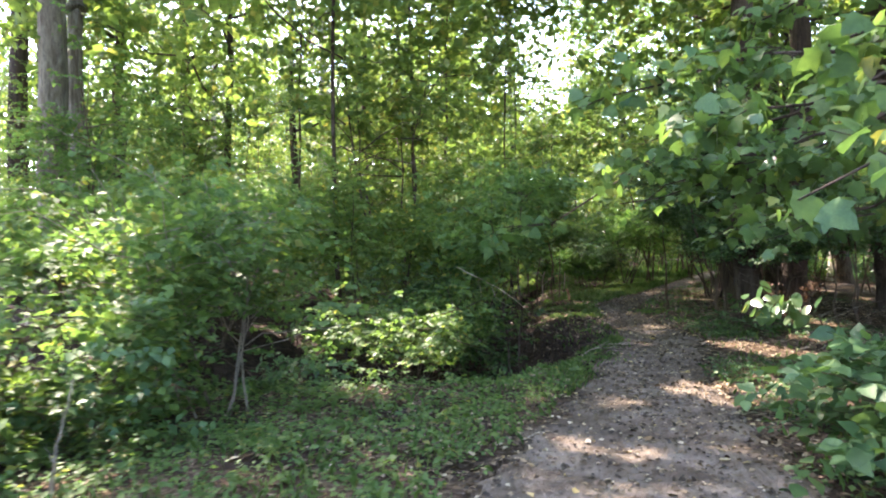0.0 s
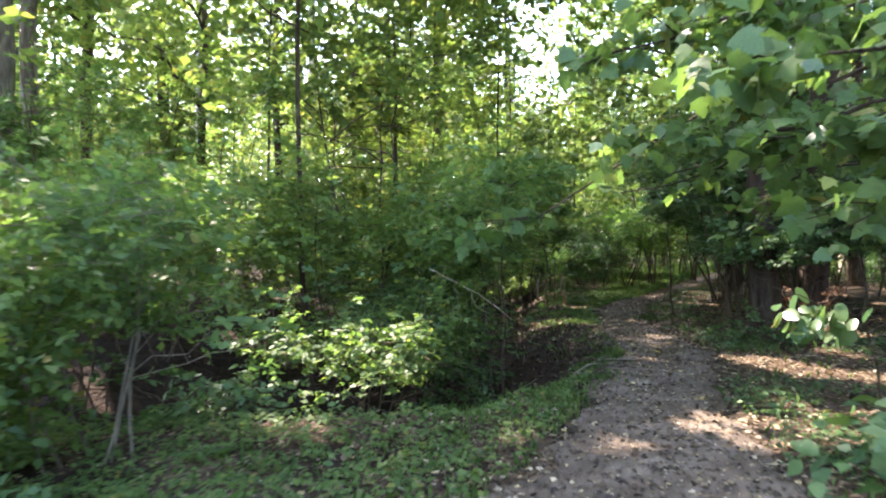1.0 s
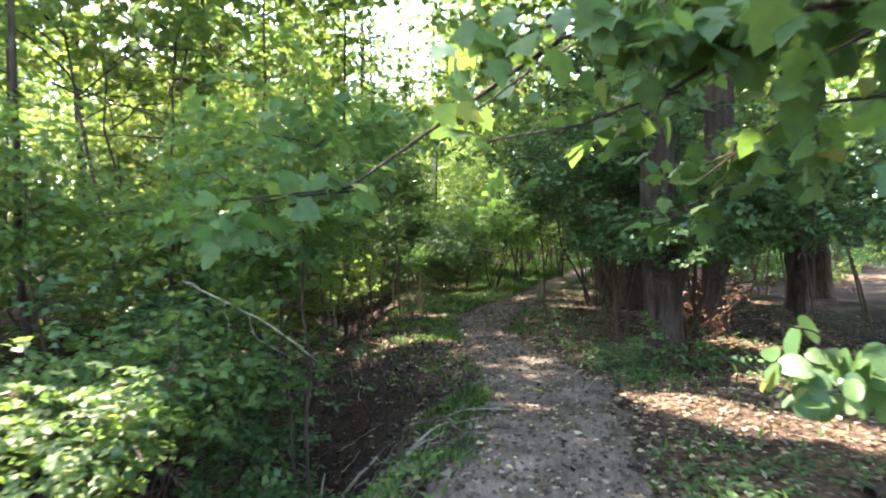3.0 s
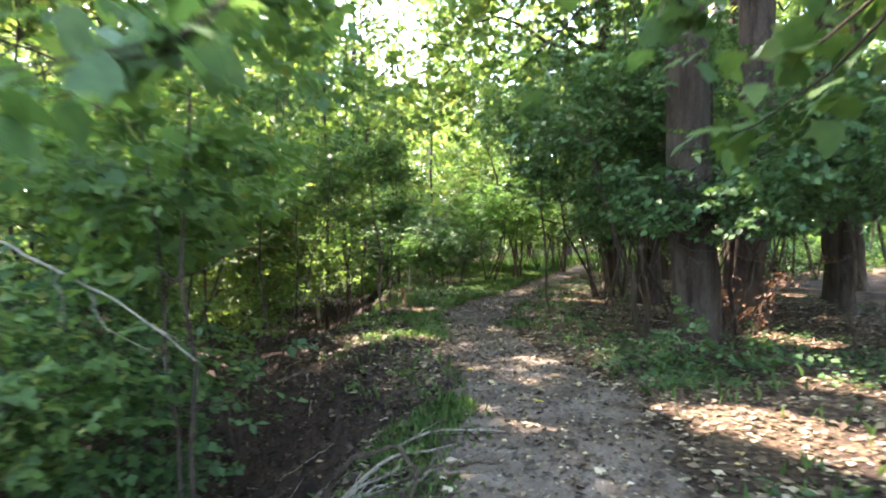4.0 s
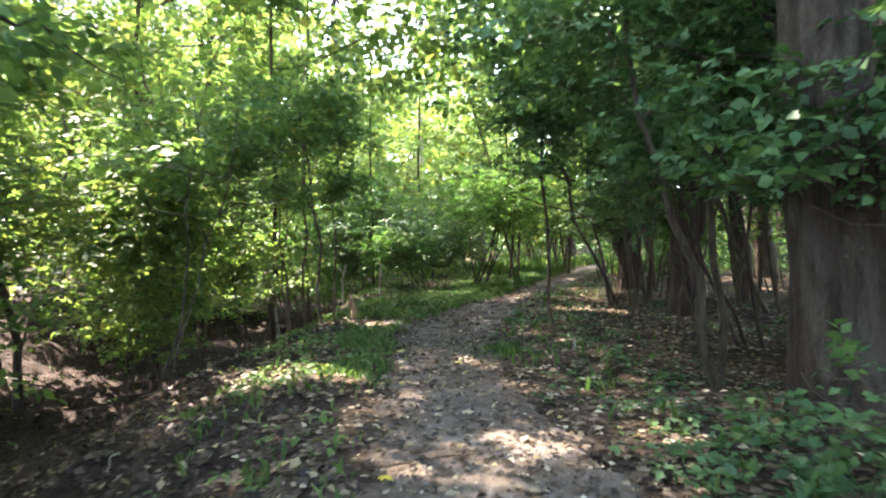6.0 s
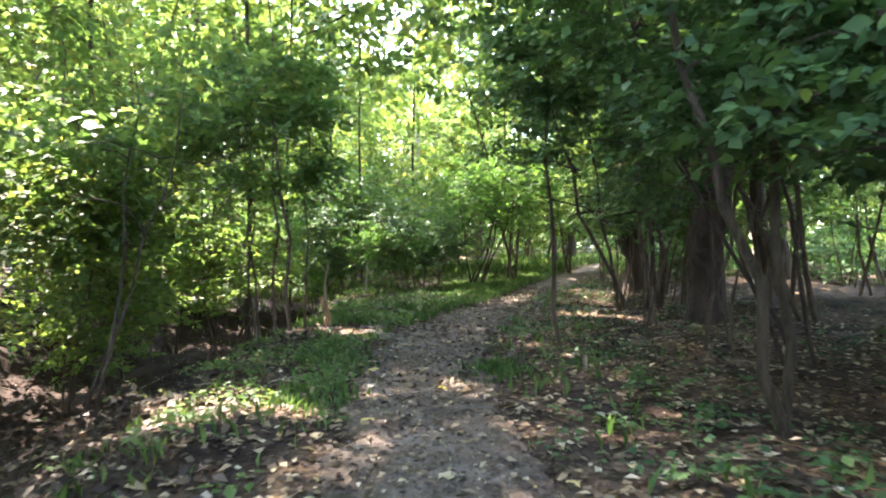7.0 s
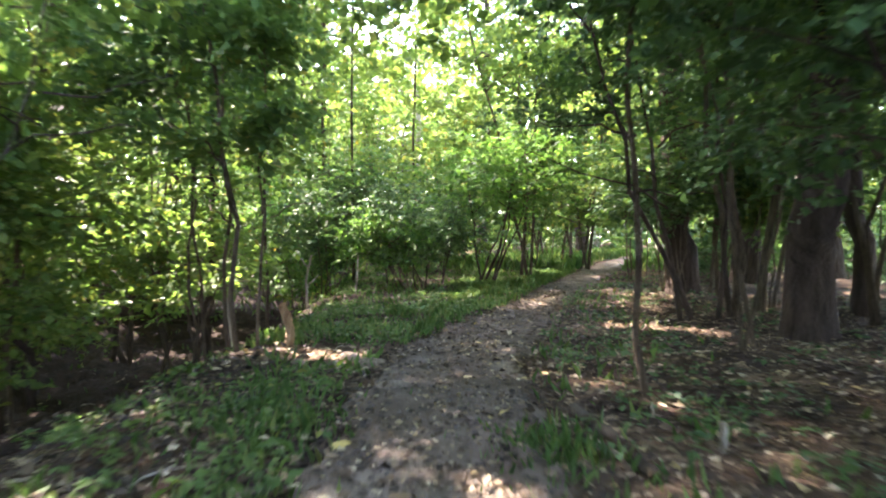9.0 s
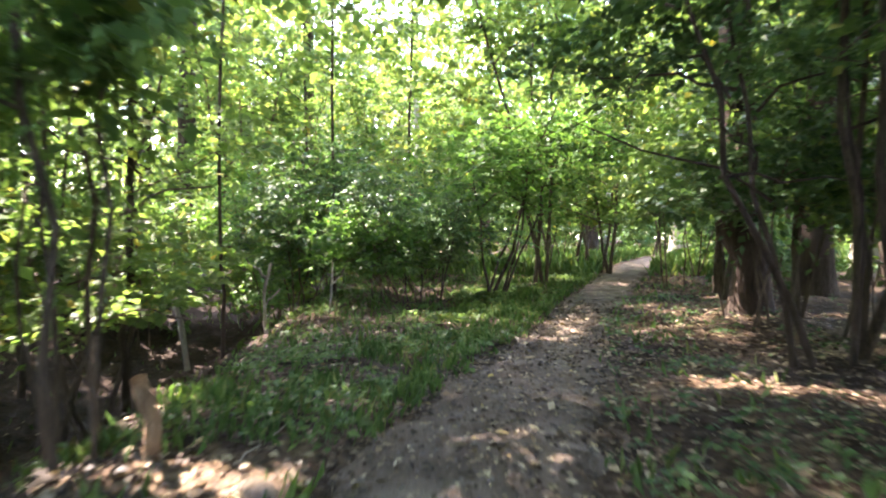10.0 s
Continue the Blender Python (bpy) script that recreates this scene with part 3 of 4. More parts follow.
# near maple whose limb hangs over the path
def hanging_maple():
    r = np.random.default_rng(77)
    ob = thing("maple_tree", (5.3, 5.3, 0), "maple tree with broad green leaves hanging over the path", "tree")
    part("trunk", tube([bend(r, (5.3, 5.3, -0.1), (5.0, 5.6, 9), 0.16, 0.07, 12, 0.03)], 14, 0.04), BARK, ob)
    specs = [((5.2, 5.4, 2.9), (0.7, 9.1, 1.8), 0.035, 220), ((5.2, 5.5, 3.3), (2.4, 9.6, 2.5), 0.03, 180), ((5.2, 5.3, 3.0), (2.0, 5.4, 2.35), 0.03, 180),
             ((5.2, 5.3, 2.6), (3.1, 7.0, 2.2), 0.025, 180), ((5.2, 5.2, 2.5), (1.75, 3.3, 1.75), 0.025, 100), ((5.2, 5.6, 3.6), (3.4, 9.2, 3.4), 0.03, 180), ((5.2, 5.6, 3.4), (1.4, 7.3, 3.0), 0.03, 180), ((5.2, 5.6, 2.7), (3.6, 8.6, 1.9), 0.025, 160), ((5.2, 5.2, 3.2), (2.6, 3.9, 2.6), 0.03, 160), ((5.2, 5.6, 2.9), (2.1, 8.1, 2.05), 0.025, 200), ((5.2, 5.6, 3.0), (3.0, 10.2, 2.2), 0.025, 160), ((5.2, 5.4, 2.4), (3.2, 5.9, 1.75), 0.02, 120),
             ((5.15, 5.5, 4.2), (3.5, 8.4, 4.1), 0.03, 130), ((5.15, 5.5, 3.9), (4.5, 8.8, 3.6), 0.03, 110)]
    pts, tri = MAPLE
    shapes = []
    for q in range(3):
        p = pts.copy()
        p[:, 2] += r.normal(0, 0.025, len(p))
        shapes.append(raw_mesh("leaf", p, tri))
    for a, b, rad, count in specs:
        line = bend(r, a, b, rad, 0.006, 10, 0.06, 0.05)
        lines, tips = [line], []
        for k in range(9):
            i = r.integers(3, 9)
            d = unit(np.array(b) - np.array(a)) * 0.5 + r.normal(0, 0.5, 3) * np.array((1, 1, 0.3))
            tw = bend(r, line[i, :3], line[i, :3] + unit(d) * r.uniform(0.4, 0.9), 0.008, 0.003, 5, 0.1)
            lines.append(tw)
            tips.append(tw[1:, :3])
        tips.append(line[5:, :3])
        limb = part("limb", tube(lines, 6), BARKDARK, ob)
        tips = np.concatenate(tips)
        c = tips[r.integers(0, len(tips), count)] + r.normal(0, 0.07, (count, 3))
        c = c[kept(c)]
        n = len(c)
        a = unit(r.normal(0, 0.75, (n, 3)) * np.array((1, 1, 0.4)) - np.array((0, 0, 0.6)))
        up = r.normal(0, 0.6, (n, 3)) + np.array((-0.15, -0.25, 0.75))
        size = r.uniform(0.11, 0.21, n)
        near = min(n, 36)
        part("leaves", leaf_mesh("leaves", c[near:], a[near:], up[near:], size[near:], MAPLE), SHRUB, limb)["kind"] = "stuff"
        for k in range(near):
            al = Vector(a[k])
            s = al.cross(Vector(up[k])).normalized()
            m = Matrix((s, al, s.cross(al))).transposed().to_4x4()
            leaf = part("leaf", shapes[k % 3], BIGLEAF)
            leaf.parent = limb
            leaf.matrix_basis = Matrix.Translation(c[k]) @ m @ Matrix.Scale(size[k], 4)


hanging_maple()

dense = "dense green leafy shrub growing in the gully"
wood = "green understory shrub with thin stems"
# the bush over the near end of the gully, and the shrubs on the near verge
shrub(-0.9, 10.3, 2.6, 1.5, 8, 17000, 0.08, SHRUB, "dense dark green bush over the gully's near end", low=0.3, seed=1, flat=0.22, clear=1.65)
shrub(0.55, 11.0, 2.5, 0.75, 5, 6000, 0.085, DARKLEAF, "ivy-covered dark green bush on the gully's edge", low=0.1, seed=3, clear=0.1)
shrub(-4.2, 12.8, 3.6, 1.7, 6, 7000, 0.12, SHRUB, dense, low=0.45, seed=2, clear=1.3)
shrub(-2.0, 6.3, 2.4, 1.3, 7, 5200, 0.095, SHRUB, "arching green shrub with pale bare stems", lean=(-0.5, 0.1), low=0.45, bark=PALESTEM, stem_r=0.012, seed=4, clear=0.85)
shrub(-3.0, 6.1, 1.4, 0.9, 6, 3000, 0.1, SHRUB, "leafy green shrub on the near verge", low=0.0, seed=616, stem_r=0.008)
shrub(-2.75, 5.0, 0.75, 0.6, 5, 1300, 0.1, DARKLEAF, "low green seedlings on the near verge", low=0.0, seed=617, stem_r=0.005)
shrub(-3.7, 7.6, 2.4, 1.3, 5, 5200, 0.11, SHRUB, wood, low=0.5, seed=5, clear=1.15)
shrub(-3.4, 4.9, 1.2, 0.8, 5, 3000, 0.09, BRIGHT, "low light green shrub on the verge", low=0.0, seed=6)
shrub(-5.4, 9.6, 3.0, 1.6, 5, 5600, 0.12, SHRUB, wood, low=0.45, seed=7, clear=1.3)
shrub(-1.85, 7.75, 0.95, 0.6, 6, 2200, 0.09, DARKLEAF, "low dark green shrub at the gully's head", low=0.05, seed=8)
shrub(-4.4, 10.4, 2.4, 1.1, 6, 3600, 0.1, SHRUB, dense, low=0.5, seed=9, clear=1.3)
shrub(-0.4, 12.5, 2.3, 1.4, 5, 5200, 0.1, DARKLEAF, "dark green shrub overhanging the gully", low=0.4, seed=618, clear=1.25, stem_r=0.012)
# saplings standing in the gully, their crowns beside the camera's way
for i, (x, y, h, s, n) in enumerate([(0.5, 12.2, 4.2, 1.3, 4800), (1.45, 10.8, 4.0, 0.9, 3000), (0.4, 14.6, 4.6, 1.5, 4200), (1.3, 17.6, 4.4, 1.4, 4200), (-1.4, 12.8, 4.6, 1.5, 4200), (1.15, 13.4, 4.0, 1.1, 2600)]):
    shrub(x, y, h, s, 2, n, 0.12, (BRIGHT, SHRUB)[i % 2], "thin-stemmed sapling rooted in the gully", low=0.4, clear=2.5, stem_r=0.018, bark=BARKDARK, name="sapling", category="tree", seed=430 + i)
# beyond the gully
for i, (x, y, h, s, n) in enumerate([(-0.8, 15.2, 3.0, 1.6, 5200), (-3.5, 15.5, 3.8, 1.9, 5200), (-1.2, 18.3, 3.8, 1.8, 5200), (0.4, 20.0, 3.2, 1.4, 4200),
                                     (-6.3, 13.5, 3.6, 1.8, 5000), (-6.5, 18.5, 4.0, 2.0, 5000), (-3.4, 21.5, 4.2, 1.9, 5000), (-0.2, 23.4, 3.4, 1.4, 4200), (-1.2, 25.0, 4.4, 1.9, 5000),
                                     (3.6, 29.6, 3.4, 1.6, 4600), (4.2, 28.2, 3.0, 1.4, 4600), (5.5, 26.6, 1.9, 1.1, 3400), (1.0, 30.5, 4.6, 2.0, 5000), (4.6, 32.5, 4.0, 1.8, 5000), (-3.6, 28.5, 4.8, 2.2, 5000),
                                     (-9.5, 14.0, 3.0, 1.9, 4600), (-11, 20, 3.4, 2.2, 4600), (-7.8, 24.5, 4.4, 2.2, 4600), (7.0, 31.5, 2.4, 1.4, 4000)]):
    shrub(x, y, h, s, 3 + i % 3, int(n * 1.35), 0.095, (SHRUB, BRIGHT, SHRUB, CANOPY)[i % 4] if y < 26 or x < 3 else (DARKLEAF, YOUNG)[i % 2], wood, low=0.3, seed=20 + i, clear=0.5)
# taller understory, filling the wood between the trunks up to the crowns
for i, (x, y, h, s) in enumerate([(-6.2, 22.5, 8, 2.6), (-9.5, 31, 9, 3), (-3.2, 32, 9, 2.8), (2.4, 35.5, 9, 2.8), (-6.5, 37, 10, 3.2), (3.6, 39, 9, 2.8), (-2.6, 42, 10, 3.2), (6.8, 41.5, 8, 2.6), (9.6, 46, 9, 3),
                                  (-12.5, 27, 9, 3), (-15, 20, 8, 2.8), (-14, 36, 10, 3.4), (-19, 29, 10, 3.4), (-2.4, 19.5, 7, 2.2), (-8.0, 16.0, 7, 2.2), (13.5, 42, 8, 2.6), (18.5, 43, 8, 2.8), (21, 36, 8, 2.8),
                                  (19.5, 28, 8, 2.8), (24, 31, 9, 3), (23, 23, 8, 2.8), (16.5, 16.5, 7, 2.4), (26, 42, 9, 3), (31, 38, 9, 3.2), (2.2, 46, 10, 3.2), (-9.5, 45, 10, 3.4), (12.2, 14.2, 6, 1.9), (14.2, 28.8, 8, 2.4), (11.8, 32.6, 8, 2.3), (16.5, 33.5, 8, 2.6), (11.2, 27.0, 7, 1.9), (13.8, 22.5, 8, 2.2), (9.3, 21.0, 7, 1.5), (9.0, 29.9, 9, 2.2), (12.3, 35.6, 9, 2.6),
                                  (1.0, 20.8, 6, 1.7), (1.6, 24.6, 6.5, 1.7), (-1.8, 21.8, 7, 2.0), (0.2, 26.8, 8, 2.1), (-2.4, 28.6, 8, 2.2), (-11, 22.8, 11, 3.0), (-14.5, 29, 12, 3.2), (-8.4, 20.4, 9, 2.4)]):
    right = x > path_x(y)
    shrub(x, y, h, s, 3, 5400 if y > 34 else 7200, 0.175 if y > 34 else 0.145 if y > 28 else 0.125, (BRIGHT, CANOPY, SHRUB)[i % 3], "tall leafy understory tree with thin stems", low=0.45 if right else 0.3, clear=1.6 if right else 1.0, stem_r=0.028 if y < 26 else 0.05, name="understory_tree", category="tree", seed=500 + i)
# added tree, its foliage mostly out of view, keeps sun off the gully's crest
shrub(-1.3, 15.6, 9.0, 2.6, 4, 8000, 0.16, CANOPY, "tall slender understory tree added beyond the gully to shade its bank", low=0.5, clear=5.2, stem_r=0.035, bark=BARKDARK, name="understory_tree", category="tree", seed=605)
shrub(2.5, 21.9, 2.0, 0.7, 3, 1500, 0.1, BRIGHT, "small light green sapling at the gully's edge", low=0.3, clear=0.9, name="sapling", category="tree", seed=606)
# dark boughs that hang over the path
shrub(8.9, 21.2, 6.8, 1.8, 3, 6000, 0.12, DARKLEAF, "understory tree with dark boughs hanging over the path", lean=(-1.3, -0.6), low=0.55, clear=3.5, stem_r=0.04, name="understory_tree", category="tree", seed=601)
shrub(9.4, 18.6, 6.4, 1.9, 3, 6000, 0.12, DARKLEAF, "dark green understory tree among the trunks", lean=(-0.8, -0.3), low=0.5, clear=3.0, stem_r=0.04, name="understory_tree", category="tree", seed=602)
shrub(2.7, 20.8, 4.4, 1.2, 3, 4200, 0.11, DARKLEAF, "dark green understory sapling at the gully's edge", low=0.5, clear=2.6, stem_r=0.022, name="sapling", category="tree", seed=603)
shrub(10.0, 20.2, 6.6, 2.0, 3, 7000, 0.12, DARKLEAF, "dark green understory tree among the trunks", lean=(-0.5, 0), low=0.45, clear=2.6, stem_r=0.035, name="understory_tree", category="tree", seed=615)
shrub(10.4, 24.0, 7.0, 2.0, 3, 7000, 0.12, DARKLEAF, "dark green understory tree among the trunks", lean=(-0.4, 0), low=0.45, clear=2.8, stem_r=0.035, name="understory_tree", category="tree", seed=616)
# saplings
shrub(3.05, 19.3, 5.2, 0.8, 1, 2600, 0.09, SHRUB, "slender sapling with opposite side branches", low=0.3, clear=1.7, name="sapling", category="tree", stem_r=0.024, seed=60)
shrub(3.3, 19.5, 3.8, 0.85, 1, 3000, 0.095, SHRUB, "thin young sapling beside a broken stub", low=0.4, clear=1.45, name="sapling", category="tree", stem_r=0.015, seed=610)
shrub(7.3, 27.25, 3.3, 1.7, 5, 12000, 0.085, YOUNG, "green many-stemmed young tree arching over the path", lean=(0.75, -0.2), low=0.5, clear=1.35, stem_r=0.028, name="young_tree", category="tree", seed=61, flat=0.22, bark=BARKDARK)
shrub(6.0, 26.9, 2.1, 1.3, 5, 6500, 0.08, DARKLEAF, "rounded blue-green bush beside the young tree", low=0.3, clear=0.55, stem_r=0.014, seed=611, flat=0.22, bark=BARKDARK)
shrub(5.67, 17.25, 4.2, 0.4, 1, 1800, 0.09, DARKLEAF, "thin straight sapling beside the footpath", lean=(-0.05, 0.1), low=0.45, clear=1.8, name="sapling", category="tree", stem_r=0.022, seed=62)
shrub(7.3, 16.0, 4.2, 1.6, 3, 7500, 0.09, DARKLEAF, "dark green understory tree reaching over the path", lean=(-1.3, 0.2), low=0.5, clear=1.9, name="understory_tree", category="tree", stem_r=0.022, bark=BARKDARK, seed=712, flat=0.25)
shrub(8.3, 20.8, 5.2, 1.8, 3, 8000, 0.1, DARKLEAF, "dark green understory tree reaching over the path", lean=(-0.45, -0.2), low=0.45, clear=2.3, name="understory_tree", category="tree", stem_r=0.035, bark=BARKDARK, seed=613, flat=0.25)
shrub(6.9, 14.0, 4.8, 1.7, 3, 6500, 0.09, DARKLEAF, "dark green understory tree behind the large trunk", lean=(-0.5, 0.6), low=0.5, clear=2.4, name="understory_tree", category="tree", stem_r=0.03, bark=BARKDARK, seed=614, flat=0.25)
shrub(5.95, 14.45, 3.4, 0.9, 2, 4200, 0.09, DARKLEAF, "forked grey-stemmed sapling leaning beside the path", lean=(-0.5, 0.15), low=0.5, clear=1.5, stem_r=0.036, name="sapling", category="tree", seed=63)
shrub(6.4, 13.5, 2.5, 1.25, 5, 7600, 0.085, DARKLEAF, "dark green leafy sapling growing round the large trunk", lean=(-0.3, -0.5), shape=OVAL, low=0.5, clear=1.3, seed=64, name="sapling", category="tree")
shrub(7.3, 18.9, 5.4, 1.6, 3, 4600, 0.11, SHRUB, "green understory sapling beside the footpath", low=0.4, clear=2.2, seed=67, name="sapling", category="tree")
shrub(7.0, 16.6, 4.8, 1.4, 3, 6000, 0.09, DARKLEAF, "dark green understory sapling by the trunks", low=0.45, seed=65, name="sapling", category="tree")
shrub(7.3, 12.2, 3.6, 1.3, 3, 4200, 0.1, DARKLEAF, "dark green understory sapling by the trunks", low=0.5, seed=66, name="sapling", category="tree")
for i, (x, y, h, s) in enumerate([(9.4, 17.2, 3.8, 1.4), (9.9, 22.2, 3.4, 1.3), (9.2, 22.9, 3.2, 1.1), (10.0, 24.9, 3.5, 1.2), (10.2, 14.4, 4.0, 1.5), (12.3, 22.3, 4.0, 1.7), (14.2, 18.0, 4.2, 1.8),
                                  (11.6, 29.0, 3.4, 1.4), (13.6, 31.5, 3.4, 1.6), (10.2, 33.0, 3.4, 1.7), (8.6, 35.0, 3.6, 1.8), (12.5, 38.0, 4.0, 2.0), (17.0, 36.5, 4.0, 1.9), (16.5, 26.0, 4.2, 2.0), (19, 21, 4.4, 2.2)]):
    shrub(x, y, h, s, 3, 3400, 0.12, (DARKLEAF, SHRUB)[i % 2], "understory sapling with dark green leaves", low=0.5, seed=80 + i, name="sapling", category="tree")
# far undergrowth
r = np.random.default_rng(5)
for i in range(46):
    while True:
        x, y = r.uniform(-32, 40), r.uniform(30, 72)
        if abs(x - path_x(y)) > 2.6:
            break
    shrub(x, y, r.uniform(2.5, 5.5), r.uniform(1.8, 2.8), 3, 2000, 0.2, (SHRUB, BRIGHT, CANOPY)[i % 3], "green thicket shrub far off in the woods", low=0.2, seed=300 + i)

r = np.random.default_rng(15)
for i in range(34):
    a = -0.75 + 1.75 * i / 33 + r.uniform(-0.02, 0.02)
    d = r.uniform(66, 95)
    shrub(4 + d * math.sin(a), 10 + d * math.cos(a), r.uniform(5, 8), r.uniform(3.2, 4.2), 3, 1400, 0.5, (SHRUB, BRIGHT, CANOPY)[i % 3], "green thicket far off in the woods", low=0.1, seed=700 + i)

for i in range(16):
    a = 0.4 + 0.75 * i / 15
    d = r.uniform(40, 58)
    if abs(4 + d * math.sin(a) - path_x(10 + d * math.cos(a))) > 3:
        shrub(4 + d * math.sin(a), 10 + d * math.cos(a), r.uniform(3, 6), r.uniform(2.6, 3.4), 3, 2200, 0.28, (SHRUB, DARKLEAF, CANOPY)[i % 3], "green thicket far off in the woods", low=0.1, seed=760 + i)

for i in range(30):
    a = -0.35 + 1.4 * i / 29
    d = r.uniform(46, 62)
    if abs(4 + d * math.sin(a) - path_x(10 + d * math.cos(a))) > 2.2:
        shrub(4 + d * math.sin(a), 10 + d * math.cos(a), r.uniform(1.5, 2.4), r.uniform(1.8, 2.6), 4, 1300, 0.24, (SHRUB, DARKLEAF)[i % 2], "low green brush far off in the woods", low=0.0, seed=820 + i)

for i in range(18):
    y = 28 + 18 * i / 17 + r.uniform(-0.6, 0.6)
    x = path_x(y) + r.uniform(2.6, 4.0) + (i * 5 % 7) * 1.7
    shrub(x, y, r.uniform(0.9, 1.6), r.uniform(1.2, 1.9), 4, 1500, 0.15, (DARKLEAF, SHRUB)[i % 2], "low green brush among the trunks", low=0.0, seed=930 + i)
for i in range(17):
    a = radians(-36 + 82 * i / 16)
    if not radians(0) < a < radians(12):
        d = r.uniform(58, 84)
        tree(3 + d * math.sin(a), 10 + d * math.cos(a), 0.5, r.uniform(25, 30), (BARKDARK, BARK)[i % 2], big.format(("dark", "grey")[i % 2]), 6.0, 6.0, 3400, 0.48, seed=960 + i, sides=8, limbs=10)
# lower trees under the gap in the canopy
for i, (x, y) in enumerate([(5.5, 62), (9.0, 66), (12.5, 60), (2.5, 56), (7.5, 52), (15.5, 68)]):
    tree(x, y, 0.3, 12.5, (BARKPALE, BARK)[i % 2], big.format(("pale", "grey")[i % 2]), 2.5, 3.8, 3600, 0.3, seed=985 + i, sides=8, limbs=9)

# the wood beyond, too far off to tell its trees apart
r = np.random.default_rng(88)
n = 46000
a = r.uniform(-0.85, 1.0, n)
d = r.uniform(92, 128, n)
top = 25 + 4 * wave_noise(a * 60, a * 0, 9.0, 94)
c = np.stack([4 + d * np.sin(a), 10 + d * np.cos(a), top * r.uniform(0, 1, n) ** 0.8 + 0.6], -1)
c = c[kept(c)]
n = len(c)
m = leaf_mesh("far_woods", c, r.normal(0, 1, (n, 3)), r.normal(0, 0.6, (n, 3)) + np.array((0, 0, 1.0)), r.uniform(0.6, 1.15, n), DIAMOND)
tagged(part("far_woods", m, CANOPY), "sunlit green woods in the distance", "woods", kind="stuff")

# brush where the path bends out of sight
for i, (x, y) in enumerate([(30.0, 62.0), (33.5, 64.5), (27.0, 63.0), (36.0, 61.0)]):
    shrub(x, y, 4.5, 2.6, 4, 2600, 0.22, (SHRUB, DARKLEAF)[i % 2], "green thicket at the far bend of the path", low=0.05, seed=1010 + i)

# unseen thickets added behind the start of the walk
for i in range(14):
    a = 1.75 + 2.85 * i / 13
    d = r.uniform(11, 17)
    shrub(1 + d * math.sin(a), 2 + d * math.cos(a), r.uniform(4.5, 7), r.uniform(3, 4), 3, 1000, 0.6, (SHRUB, DARKLEAF)[i % 2], "unseen leafy green thicket added to close the woods", low=0.05, seed=860 + i)
for i, (x, y) in enumerate([(17.5, 8), (20.5, 14), (13.5, 3), (22, 20), (12.5, 8.5)]):
    shrub(x, y, 6, 2.8, 4, 2600, 0.28, (DARKLEAF, SHRUB)[i % 2], "leafy green understory thicket among the trunks", low=0.2, seed=880 + i)

# ---- ground cover ----
def scatter(r, n, weight):
    """Points on the ground, kept where weight(x, y) says so."""
    x, y = r.uniform(-7, 13, n), r.uniform(1.5, 36, n)
    wob = wave_noise(x, y, 3.0, 95)
    fade = step(-7, -5, x + wob) * (1 - step(11, 13, x + wob)) * step(1.5, 3.2, y + 0.6 * wob)
    k = r.uniform(0, 1, n) < weight(x, y) * fade
    return x[k], y[k]


def off_path(x, y):
    return np.abs(x - path_x(y)) / path_w(y)


def in_gully(x, y):
    return step(0.1, 0.8, np.interp(y, EDGE_Y, EDGE_X) - x) * step(7.25, 7.9, y)


r = np.random.default_rng(9)
x, y = scatter(r, 90000, lambda x, y: (0.24 + 0.6 * step(0.25, 0.5, off_path(x, y))) * (1 - 0.9 * in_gully(x, y)) * (1 - 0.5 * step(20, 36, y)))
c = np.stack([x, y, np.maximum(ground_z(x, y), np.where(off_path(x, y) < 0.5, path_z(x, y), -9)) + 0.01], -1)
x2, y2 = r.uniform(-1, 10, 46000), r.uniform(4.5, 25, 46000)
k = (off_path(x2, y2) > 0.42) & (in_gully(x2, y2) < 0.12) & ~((x2 < path_x(y2)) & (y2 > 8.5) & (y2 < 14.5) & (r.uniform(0, 1, len(x2)) < 0.6))
x, y = x2[k], y2[k]
c = np.concatenate([c, np.stack([x, y, ground_z(x, y) + r.uniform(0.004, 0.025, len(x))], -1)])
x = c[:, 0]
m = leaf_mesh("leaf_litter", c, r.normal(0, 1, (len(x), 3)) * np.array((1, 1, 0.12)), np.array((0, 0, 1.0)) + r.normal(0, 0.22, (len(x), 3)), r.uniform(0.025, 0.085, len(x)), DIAMOND)
tagged(part("leaf_litter", m, LITTER), "scattered dry brown dead leaves on the forest floor", "leaves", kind="stuff")


y = r.uniform(3.5, 26, 9000)
u = r.normal(0, 0.3, 9000)
x = path_x(y) + u * path_w(y)
c = np.stack([x, y, np.maximum(ground_z(x, y), np.where(np.abs(u) < 0.5, path_z(x, y), -9)) + 0.006], -1)
m = leaf_mesh("leaf_fragments", c, r.normal(0, 1, (len(x), 3)) * np.array((1, 1, 0.15)), np.array((0, 0, 1.0)) + r.normal(0, 0.3, (len(x), 3)), r.uniform(0.012, 0.05, len(x)), DIAMOND)
tagged(part("leaf_fragments", m, LITTER), "small brown leaf fragments trodden into the path", "leaves", kind="stuff")


